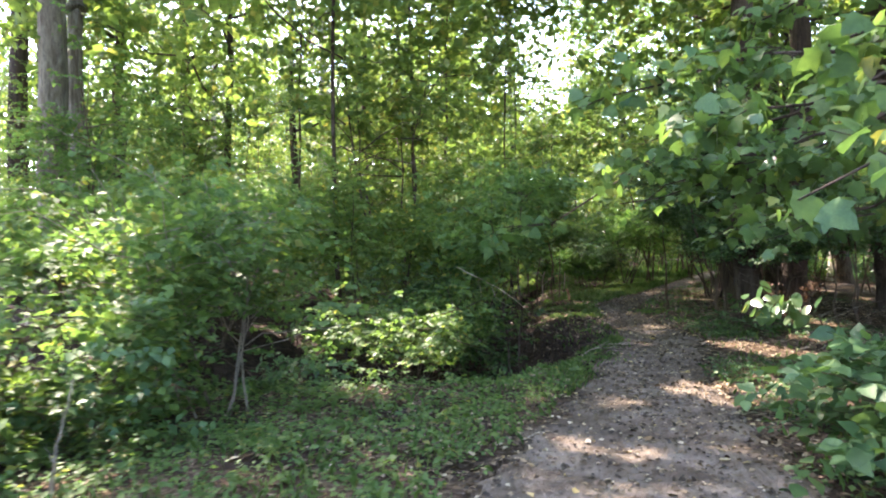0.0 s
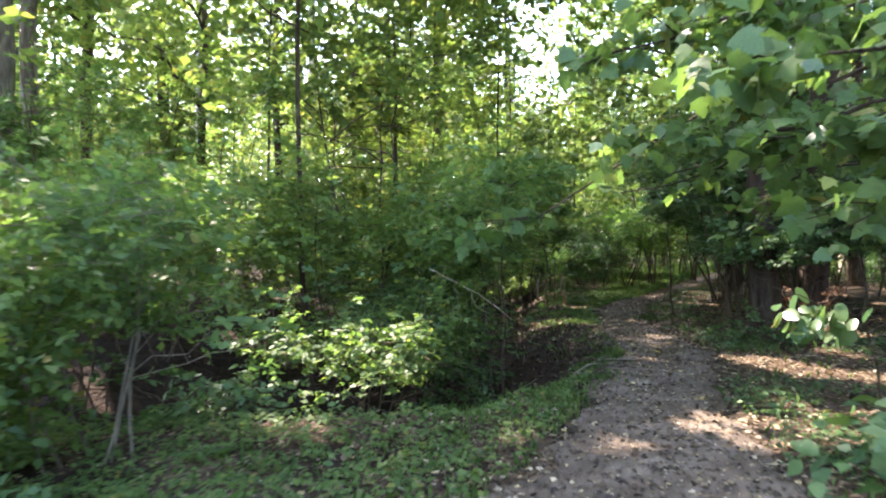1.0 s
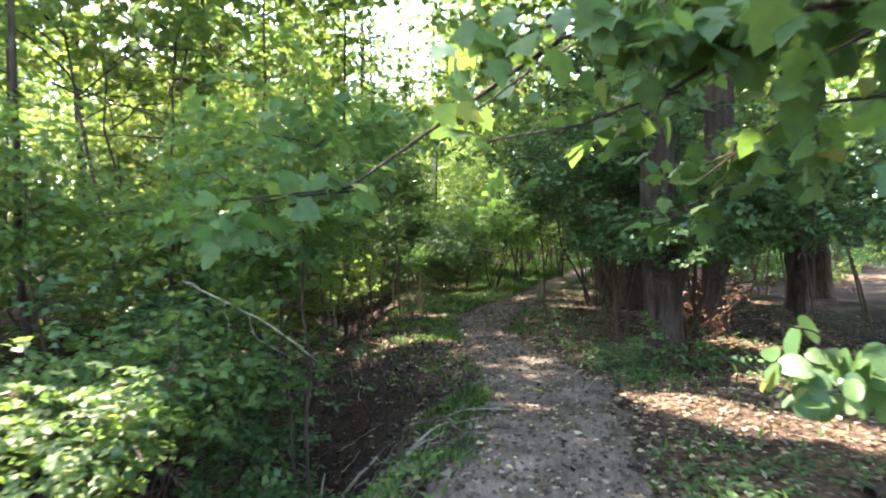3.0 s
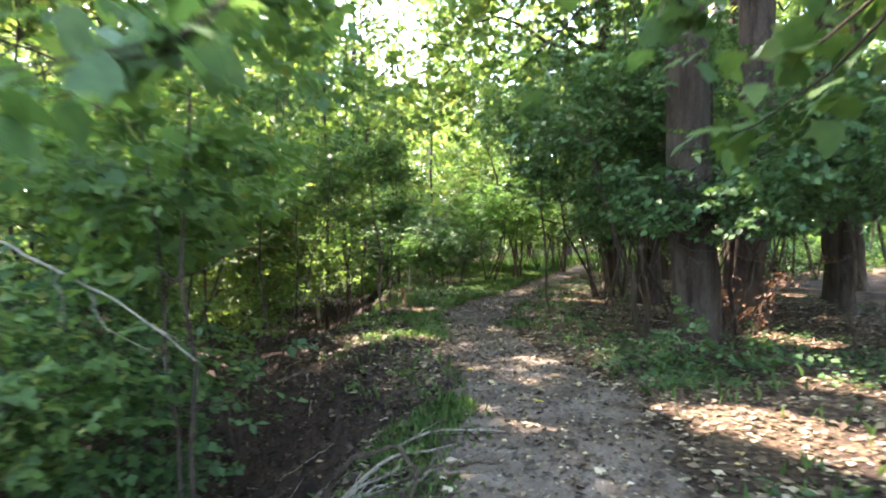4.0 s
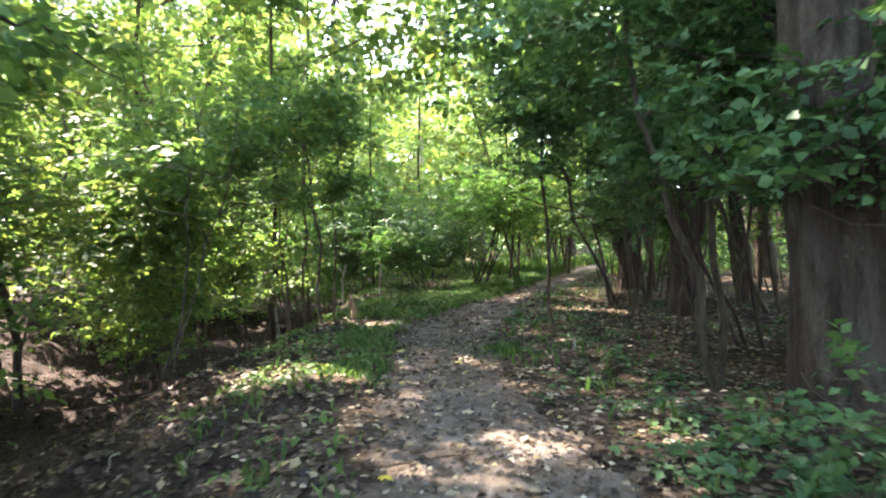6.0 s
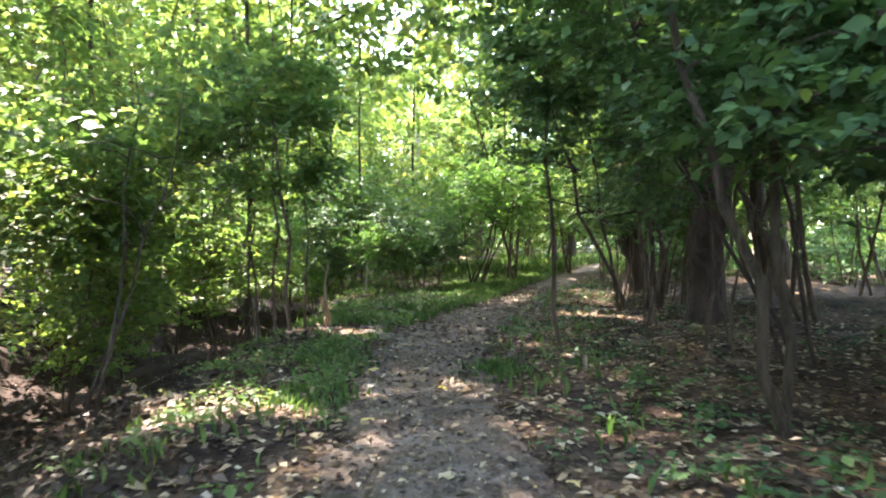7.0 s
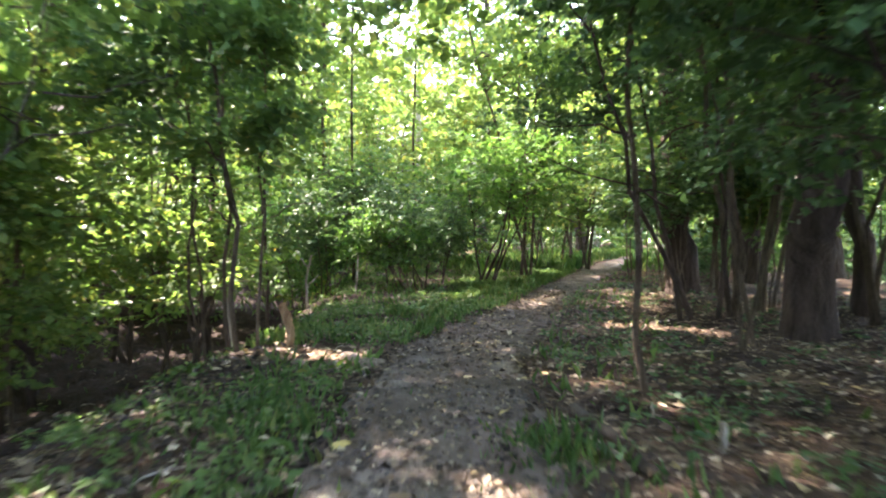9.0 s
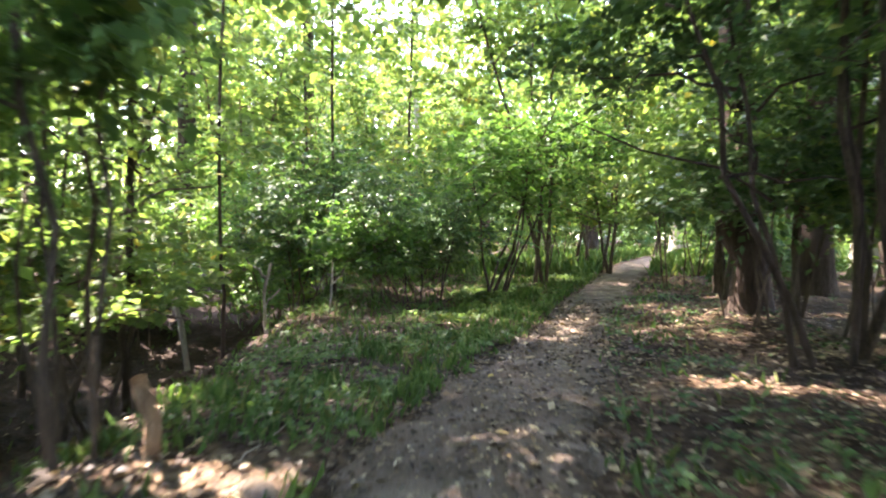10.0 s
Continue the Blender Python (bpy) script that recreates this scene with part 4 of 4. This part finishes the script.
# dark brown dead leaves, darkened further to pass for shade in the gully
DARKLITTER = leaf_material("dark_dead_leaf", [(0.0, (0.014, 0.01, 0.007)), (0.6, (0.048, 0.032, 0.022)), (0.9, (0.1, 0.07, 0.045)), (1.0, (0.26, 0.2, 0.12))], 0.1, 0.6)
y = r.uniform(3.5, 27, 9500)
u = np.where(r.uniform(0, 1, 9500) < 0.5, r.normal(0, 0.26, 9500), np.sign(r.normal(0, 1, 9500)) * 0.52 + r.normal(0, 0.12, 9500))
x = path_x(y) + u * path_w(y)
c = np.stack([x, y, np.maximum(ground_z(x, y), np.where(np.abs(u) < 0.5, path_z(x, y), -9)) + 0.012], -1)
m = leaf_mesh("trodden_leaves", c, r.normal(0, 1, (len(x), 3)) * np.array((1, 1, 0.15)), np.array((0, 0, 1.0)) + r.normal(0, 0.3, (len(x), 3)), r.uniform(0.015, 0.065, len(x)), DIAMOND)
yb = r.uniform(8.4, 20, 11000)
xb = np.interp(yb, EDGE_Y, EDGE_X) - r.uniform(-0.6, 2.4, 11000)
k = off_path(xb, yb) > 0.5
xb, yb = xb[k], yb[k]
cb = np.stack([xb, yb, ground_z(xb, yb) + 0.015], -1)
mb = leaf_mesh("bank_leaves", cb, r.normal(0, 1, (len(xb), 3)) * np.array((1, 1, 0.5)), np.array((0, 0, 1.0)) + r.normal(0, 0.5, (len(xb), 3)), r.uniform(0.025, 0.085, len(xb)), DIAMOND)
tagged(part("bank_leaves", mb, DARKLITTER), "dead leaves and debris on the gully's bank, darkened for shade", "leaves", kind="stuff")
tagged(part("trodden_leaves", m, DARKLITTER), "dark dead leaves trodden along the path's edges", "leaves", kind="stuff")

y = r.uniform(3.5, 24, 1300)
x = path_x(y) + r.uniform(-0.5, 0.5, 1300) * path_w(y)
c = np.stack([x, y, path_z(x, y) + 0.002], -1)
octa = np.array([(1, 0, 0), (0, 1, 0), (-1, 0, 0), (0, -1, 0), (0, 0, 0.7), (0, 0, -0.7)])
tri = np.array([(0, 1, 4), (1, 2, 4), (2, 3, 4), (3, 0, 4), (1, 0, 5), (2, 1, 5), (3, 2, 5), (0, 3, 5)])
v = c[:, None] + octa[None] * (r.uniform(0.005, 0.02, len(c))[:, None, None] * r.uniform(0.6, 1.3, (len(c), 6, 1)))
m = raw_mesh("pebbles", v.reshape(-1, 3), (tri[None] + (np.arange(len(c)) * 6)[:, None, None]).reshape(-1, 3))
tagged(part("pebbles", m, STONE), "small grey pebbles trodden into the footpath", "stones", kind="stuff")


def patchy(x, y, seed, s=1.6):
    return np.clip(0.5 + 0.7 * wave_noise(x, y, s, seed), 0, 1)


x, y = scatter(r, 160000, lambda x, y: step(0.46, 0.65, off_path(x, y)) * (1 - 0.97 * in_gully(x, y)) * np.maximum(patchy(x, y, 41), 0.6 * step(9.5, 8, y) * (x < path_x(y))) * np.where(x > path_x(y), (0.5 - 0.3 * step(12, 15, y)) * (1 - 0.75 * step(1.3, 3.5, off_path(x, y))), 0.85 - 0.79 * step(8.5, 10, y) * (1 - 0.45 * step(14.5, 16, y) + 0.3 * step(18, 19.5, y)) + 0.5 * step(18.5, 20, y) * step(2.8, 1.8, off_path(x, y))) * (1 - step(26, 36, y) * 0.5))
bare = np.min([np.hypot(x - a, y - b) - 1.05 * d for a, b, d in FLECKS if 8.5 < b < 22], axis=0) > 0.1
x, y = x[bare], y[bare]
n, per = len(x), 5
h = r.uniform(0.03, 0.11, n)
az = (r.uniform(0, 6.283, n)[:, None] + np.arange(per)[None] * 6.283 / per + r.normal(0, 0.3, (n, per))).ravel()
al = np.stack([np.cos(az), np.sin(az), r.normal(-0.05, 0.25, n * per)], -1)
q = np.repeat(np.stack([x, y, ground_z(x, y) + h], -1), per, axis=0) + al * 0.012 + r.normal(0, 0.012, (n * per, 3))
side = q[:, 0] > path_x(q[:, 1])
size = np.repeat(r.uniform(0.03, 0.075, n), per) * r.uniform(0.7, 1.2, n * per)
up = np.array((0, 0, 1.0)) + r.normal(0, 0.3, (n * per, 3))
for k, mat, label in ((~side, SHRUB, "low green broad-leaved plants covering the gully's verge"), (side, DARKLEAF, "low dark green plants scattered through the leaf litter")):
    m = leaf_mesh("ground_cover", q[k], al[k], up[k], size[k], DIAMOND)
    tagged(part("ground_cover", m, mat), label, "plants", kind="stuff")

x1 = r.uniform(2.5, 11, 60000)
y1 = r.uniform(19.5, 33, 60000)
d1 = (path_x(y1) - x1) / path_w(y1)
k = (d1 > 0.48) & (d1 < 2.0 + 0.5 * wave_noise(x1, y1, 2.0, 48)) & (in_gully(x1, y1) < r.uniform(0, 0.6, len(x1))) & (r.uniform(0, 1, len(x1)) < patchy(x1, y1, 47, 0.9) ** 1.5)
c1 = np.stack([x1[k], y1[k], ground_z(x1[k], y1[k])], -1)
x, y = scatter(r, 130000, lambda x, y: step(0.46, 0.6, off_path(x, y)) * (1 - step(0.9, 2.2 , off_path(x, y)) * np.where((y > 20) & (x < path_x(y)), 0.25, 1)) * (1 - 0.95 * in_gully(x, y)) * patchy(x, y, 43, 1.1) * np.where(x > path_x(y), 0.25, 0.9 - 0.7 * step(9, 10.5, y) * (1 - step(16, 18, y))))
y3 = r.uniform(32, 62, 15000)
x3 = path_x(y3) + np.sign(r.normal(0, 1, 15000)) * (0.55 * path_w(y3) + np.abs(r.normal(0, 4.5, 15000)))
c = np.concatenate([np.stack([x, y, ground_z(x, y)], -1), c1, np.stack([x3, y3, ground_z(x3, y3)], -1)])
y4 = r.uniform(8.2, 18, 3600)
x4 = np.interp(y4, EDGE_Y, EDGE_X) + r.normal(0.05, 0.22, 3600)
k4 = (off_path(x4, y4) > 0.47) & (r.uniform(0, 1, 3600) < np.clip(wave_noise(x4, y4, 0.7, 52), 0, 1) ** 1.2)
c = np.concatenate([c, np.stack([x4[k4], y4[k4], ground_z(x4[k4], y4[k4])], -1)])
# tufts of longer grass on the rim of the gully
tufts = [(2.58, 11.08, 0.2), (2.38, 10.75, 0.16), (2.84, 11.4, 0.12), (2.3, 9.7, 0.18), (3.35, 15.7, 0.2), (3.5, 17.2, 0.22), (1.5, 8.3, 0.2), (4.75, 16.4, 0.16)]
for tx, ty, tr in tufts:
    tp = np.array((tx, ty)) + r.normal(0, tr, (420, 2)) * np.array((0.9, 1.6))
    c = np.concatenate([c, np.column_stack([tp, ground_z(tp[:, 0], tp[:, 1])])])
tall = np.concatenate([np.ones(len(x) + len(c1)), np.full(15000, 2.6), np.full(int(k4.sum()), 0.7), np.full(420 * len(tufts), 0.75)])
m = leaf_mesh("grass", c, np.array((0, 0, 1.0)) + r.normal(0, 0.35, (len(c), 3)), r.normal(0, 1, (len(c), 3)), tall * r.uniform(0.05, 0.16, len(c)), (DIAMOND[0] * np.array((0.07, 1, 2.0)), DIAMOND[1]))
tagged(part("grass", m, GRASS), "thin green grass tufts along the path", "grass", kind="stuff")


# ---- small things ----
def laid(x, y):
    """The height of the surface at a place: the path's or the ground's."""
    return float(max(gz(x, y), path_z(np.array(x), np.array(y)) if off_path(x, y) < 0.5 else -9))


def stick(points, r0, r1, label, mat=DEADWOOD, name="stick", category="stick", wob=0.05, seed=0, side=()):
    """A dead stick or branch through the points, with side twigs."""
    q = np.random.default_rng(seed + 900)
    p = np.array(points, float)
    t = np.linspace(0, 1, len(p))
    tt = np.linspace(0, 1, 4 * len(p))
    c = np.stack([np.interp(tt, t, p[:, i]) for i in range(3)], -1) + q.normal(0, wob * 0.1, (len(tt), 3))
    main = np.concatenate([c, (r0 + (r1 - r0) * tt)[:, None]], axis=1)
    ob = tagged(part(name, tube([main], 7, 0.06, seed), mat), label, category)
    for k, (dx, dy, dz) in enumerate(side):
        a = c[int((k + 1) / (len(side) + 1) * len(c))]
        part("twig", tube([bend(q, a, a + np.array((dx, dy, dz)), r1 * 1.1, r1 * 0.4, 6, 0.12)], 5), mat, ob)
    return ob


def on(x, y, h=0.0):
    return (x, y, laid(x, y) + h)


pale = "pale bare dead stick standing in the gully"
stick([on(2.1, 29.0, -0.1), (2.0, 29.0, gz(2.1, 29) + 0.8), (1.75, 29.0, gz(2.1, 29) + 1.6)], 0.06, 0.045, "pale bare broken tree stem standing in the gully", mat=BARKPALE, seed=1)
stick([on(3.7, 25.3, -0.1), (3.65, 25.3, gz(3.7, 25.3) + 0.6), (3.75, 25.3, gz(3.7, 25.3) + 1.0)], 0.025, 0.02, pale, mat=BARKPALE, seed=2, side=((0.2, 0, 0.25), (-0.25, 0, 0.2)))
stick([on(4.5, 25.6, -0.1), (4.55, 25.6, gz(4.5, 25.6) + 0.7)], 0.022, 0.015, pale, mat=BARKPALE, seed=3, side=((0.15, 0, 0.15),))
stick([on(3.56, 19.35, -0.1), on(3.55, 19.35, 0.2), on(3.49, 19.35, 0.36)], 0.042, 0.032, "short broken orange-brown tree stub on the gully's edge", name="stub", category="stump", seed=4, mat=ROTWOOD, side=((-0.03, 0, 0.12),))
stick([on(1.75, 10.0, 0.03), (2.0, 10.02, 0.1), (2.25, 10.05, 0.14), (2.33, 9.85, 0.06), (2.25, 9.6, 0.02)], 0.016, 0.009, "curved dead branch lying on the gully's edge", name="fallen_branch", category="branch", seed=6, mat=STEM)
stick([(0.2, 10.4, 1.25), (0.62, 10.25, 1.05), (0.85, 10.2, 0.92), (1.25, 10.1, 0.62)], 0.008, 0.004, "pale bare dead twig hanging from the bush", name="dead_branch", category="branch", seed=7, side=((0.02, -0.05, -0.3), (0.3, 0, -0.35), (0.15, 0.1, -0.1)))
stick([on(1.15, 10.6, -0.05), (1.25, 10.5, gz(1.15, 10.6) + 0.5), (1.3, 10.5, gz(1.15, 10.6) + 0.9)], 0.014, 0.007, "thin bare twig standing in the gully", seed=8, side=((-0.1, 0, 0.2),))
stick([on(1.0, 11.6, 0.03), on(1.25, 11.7, 0.03), on(1.45, 11.75, 0.03), on(1.65, 11.8, 0.03), on(1.9, 11.9, 0.03)], 0.03, 0.015, "dead branch lying across the gully's bank", name="fallen_branch", category="branch", seed=9)
stick([on(5.12, 17.0, 0.03), on(5.1, 16.6, 0.035), on(5.06, 16.2, 0.035), on(5.0, 15.85, 0.03)], 0.034, 0.026, "grey dead branch lying beside the footpath", name="fallen_branch", category="branch", seed=10, mat=BARK)
stick([on(5.5, 16.2, -0.03), on(5.5, 16.2, 0.14)], 0.022, 0.02, "pale cut stub standing beside the path", name="stub", category="stump", mat=DEADWOOD, seed=11)
stick([on(4.3, 8.0, 0.05), on(5.2, 8.3, 0.07), on(6.4, 8.5, 0.05)], 0.045, 0.03, "fallen grey branch lying on the leaf litter", name="fallen_branch", category="branch", seed=12, mat=BARKDARK, side=((0.3, 0.2, 0.1), (0.3, -0.2, 0.15)))
stick([on(-2.35, 4.0, -0.05), on(-2.3, 4.0, 0.35), on(-2.2, 4.0, 0.72)], 0.012, 0.004, "pale dry grass stalk on the verge", name="dry_stalk", category="plant", seed=14, side=((0.05, 0, 0.15), (-0.05, 0, 0.14), (0.06, 0.02, 0.1), (-0.04, 0, 0.1), (0.03, 0, 0.12)))
for i in range(70):
    x, y = rng.uniform(-1, 10), rng.uniform(5, 24)
    if off_path(x, y) < 0.55 and i % 4:
        continue
    a, L = rng.uniform(0, 6.283), rng.uniform(0.15, 0.7)
    dx, dy = math.cos(a) * L, math.sin(a) * L
    stick([on(x, y, 0.015), on(x + dx / 2, y + dy / 2, 0.025), on(x + dx, y + dy, 0.015)], rng.uniform(0.004, 0.011), 0.003, "thin dead twig lying on the forest floor", name="twig", category="twig", mat=(DEADWOOD, STEM)[i % 2], seed=50 + i)["group"] = "twigs on the ground"


for i in range(80):
    y = rng.uniform(9.0, 19)
    x = float(np.interp(y, EDGE_Y, EDGE_X)) - rng.uniform(-0.3, 2.0)
    a, L = rng.uniform(0, 6.283), rng.uniform(0.15, 0.55)
    dx, dy = math.cos(a) * L, math.sin(a) * L
    stick([on(x, y, 0.015), on(x + dx / 2, y + dy / 2, 0.03), on(x + dx, y + dy, 0.015)], rng.uniform(0.004, 0.01), 0.003, "thin dead twig lying on the gully's bank", name="twig", category="twig", mat=(STEM, BARKDARK, DEADWOOD)[i % 3], seed=150 + i)["group"] = "twigs on the ground"


# a tangle of dead branches on the rim of the gully, and others among the litter
for i in range(16):
    x, y = 1.7 + 0.9 * rng.uniform(), 9.5 + 1.7 * rng.uniform()
    a, L = rng.uniform(-0.5, 0.9), rng.uniform(0.4, 1.0)
    dx, dy = math.cos(a) * L, math.sin(a) * L
    stick([on(x - dx / 2, y - dy / 2, 0.02), on(x, y, 0.06 + 0.08 * rng.uniform()), on(x + dx / 2, y + dy / 2, 0.03)], rng.uniform(0.006, 0.014), 0.004, "pale dead branch lying in a tangle on the gully's rim", name="dead_branch", category="branch", mat=(DEADWOOD, STEM, PALESTEM)[i % 3], seed=250 + i, side=((dx * 0.2, dy * 0.2 + 0.12, 0.08), (dx * 0.2, dy * 0.2 - 0.14, 0.05)))["group"] = "dead branches on the gully's rim"


def oval_sprig():
    """A sapling twig with broad oval leaves that the sun catches."""
    q = np.random.default_rng(61)
    ob = thing("leafy_sapling", on(4.55, 7.9), "sapling with broad oval sunlit leaves", "sapling")
    st = part("stem", tube([bend(q, on(4.55, 7.9, -0.05), (4.3, 7.8, 0.75), 0.014, 0.009, 7, 0.04), bend(q, (4.3, 7.8, 0.75), (3.3, 7.5, 1.17), 0.009, 0.004, 8, 0.05, 0.06)], 6), STEM, ob)
    turn = np.linspace(0, 2 * math.pi, 15)[:-1]
    rim = np.stack([0.31 * np.sin(turn) * (1 + 0.12 * np.cos(turn)), 0.5 - 0.5 * np.cos(turn), 0.05 * np.abs(np.sin(turn)) - 0.1 * (0.5 - 0.5 * np.cos(turn)) ** 2], -1)
    rib = np.array([(0, 0.3, -0.01), (0, 0.68, -0.045)])
    fan = [(14 if min(k, 13 - k) < 4 else 15, k, (k + 1) % 14) for k in range(14)] + [(14, 4, 15), (15, 10, 14)]
    shape = raw_mesh("leaf", np.concatenate([rim, rib]), np.array(fan), True)
    for k in range(46):
        t = q.uniform(0, 1) ** 0.55
        c = Vector((4.3, 7.8, 0.85)).lerp(Vector((3.4, 7.55, 1.12)), t) + Vector(q.normal(0, 0.09, 3)) - Vector((0, 0, q.uniform(0, 0.38) * t))
        al = Vector((q.normal(-0.3, 0.5), q.normal(-0.2, 0.5), q.normal(-0.6, 0.3))).normalized()
        s = al.cross(Vector((q.normal(-0.7, 0.3), q.normal(-0.2, 0.3), 0.75))).normalized()
        leaf = part("leaf", shape, BIGLEAF)
        leaf.parent = st
        leaf.matrix_basis = Matrix.Translation(c) @ Matrix((s, al, s.cross(al))).transposed().to_4x4() @ Matrix.Scale(q.uniform(0.12, 0.2), 4)
    for k in range(5):
        a = np.array((4.35, 7.82, 0.25 + 0.12 * k))
        part("twig", tube([bend(q, a, a + np.array((q.uniform(-0.1, 0.6), q.uniform(-0.3, 0.1), q.uniform(0.0, 0.35))), 0.007, 0.003, 6, 0.12)], 5), PALESTEM, ob)


oval_sprig()


def brush_pile():
    """A fallen branch with its dead red-brown leaves."""
    q = np.random.default_rng(62)
    ob = thing("brush_pile", on(7.15, 14.5), "fallen branch with dead red-brown leaves by the trunk", "branch")
    lines = [bend(q, (7.2 + q.normal(0, 0.2), 14.5 + q.normal(0, 0.2), gz(7.2, 14.5)), (7.2 + q.normal(0, 0.6), 14.4 + q.normal(0, 0.5), q.uniform(0.4, 1.0)), 0.015, 0.005, 6, 0.1) for k in range(7)]
    for line in lines:
        part("twig", tube([line], 5), BARKDARK, ob)
    st = np.concatenate([line[1:, :3] for line in lines])[q.integers(0, 35, 80)]
    c, al, up, sz = sprays(q, st, q.normal(0, 1, (80, 3)), 10, 0.3, 0.06, 0.8, 0.5)
    part("dead_leaves", leaf_mesh("dead_leaves", c, al, up, sz, DIAMOND), RUST, ob)


RUST = leaf_material("rust_leaf", [(0.0, (0.045, 0.022, 0.015)), (0.6, (0.095, 0.048, 0.03)), (1.0, (0.17, 0.1, 0.065))], 0.25, 0.7)
brush_pile()
shrub(3.55, 5.3, 0.8, 0.6, 6, 1600, 0.1, DARKLEAF, "low dark green shrub at the path's edge", low=0.0, stem_r=0.005, seed=71)
shrub(2.85, 4.3, 0.75, 0.5, 6, 900, 0.15, DARKLEAF, "low broad-leaved dark green shrub at the path's edge", low=0.0, stem_r=0.006, seed=72, shape=OVAL)
shrub(5.5, 12.2, 0.3, 0.7, 7, 900, 0.075, DARKLEAF, "low green seedlings before the large trunk", low=0.0, stem_r=0.005, seed=73)

def stone(x, y, length, width, height, turn, label, seed):
    """A rounded stone, half buried."""
    q = np.random.default_rng(seed)
    bm = bmesh.new()
    bmesh.ops.create_icosphere(bm, subdivisions=3, radius=1.0)
    lumps = q.normal(0, 1, (5, 3))
    for v in bm.verts:
        k = 1 + 0.1 * sum(math.sin(2.2 * v.co.dot(Vector(d)) + i) for i, d in enumerate(lumps)) / 2
        v.co = Vector((v.co.x * length / 2, v.co.y * width / 2, v.co.z * height)) * k
    for f in bm.faces:
        f.smooth = True
    ob = part("stone", bm, ROCK)
    ob.matrix_basis = Matrix.Translation(on(x, y, height * 0.15)) @ Euler((0, 0, turn)).to_matrix().to_4x4()
    return tagged(ob, label, "stone", "stones beside the path")


ROCK = bark_material("pale_stone", (0.16, 0.125, 0.095), (0.34, 0.275, 0.215), 4.0)
for i, (x, y, a, b, h, turn) in enumerate([(3.87, 18.68, 0.18, 0.13, 0.06, 0.4), (4.04, 18.94, 0.17, 0.12, 0.06, -0.5), (4.17, 18.66, 0.25, 0.15, 0.055, 0.1), (4.25, 17.88, 0.22, 0.1, 0.04, 0.0), (3.62, 18.9, 0.14, 0.1, 0.05, 0.9)]):
    stone(x, y, a, b, h, turn, "pale brown stone half buried beside the footpath", 40 + i)

# leaves that lie singly on the path
p, tri = MAPLE
flat_leaf = raw_mesh("fallen_leaf", p * np.array((1, 1, 1.6)), tri)
spots = [(3.99, 12.33), (3.87, 16.59), (4.03, 15.95), (4.46, 14.87), (3.47, 11.37), (3.66, 11.9), (4.35, 15.6), (4.2, 14.5), (4.6, 15.2), (3.7, 15.0)]
while len(spots) < 70:
    y = rng.uniform(4.5, 23)
    spots.append((float(path_x(y) + rng.uniform(-0.7, 0.7) * path_w(y)), float(y)))
for i, (x, y) in enumerate(spots):
    ob = part("fallen_leaf", flat_leaf, FALLEN)
    size = rng.uniform(0.05, 0.09) if i > 9 else 0.1
    ob.matrix_basis = Matrix.Translation(on(x, y, 0.014)) @ Euler((rng.normal(0, 0.15), rng.normal(0, 0.15), rng.uniform(0, 6.28))).to_matrix().to_4x4() @ Matrix.Scale(size, 4)
    tagged(ob, "dry fallen leaf lying on the footpath", "leaf", "fallen leaves on the path")
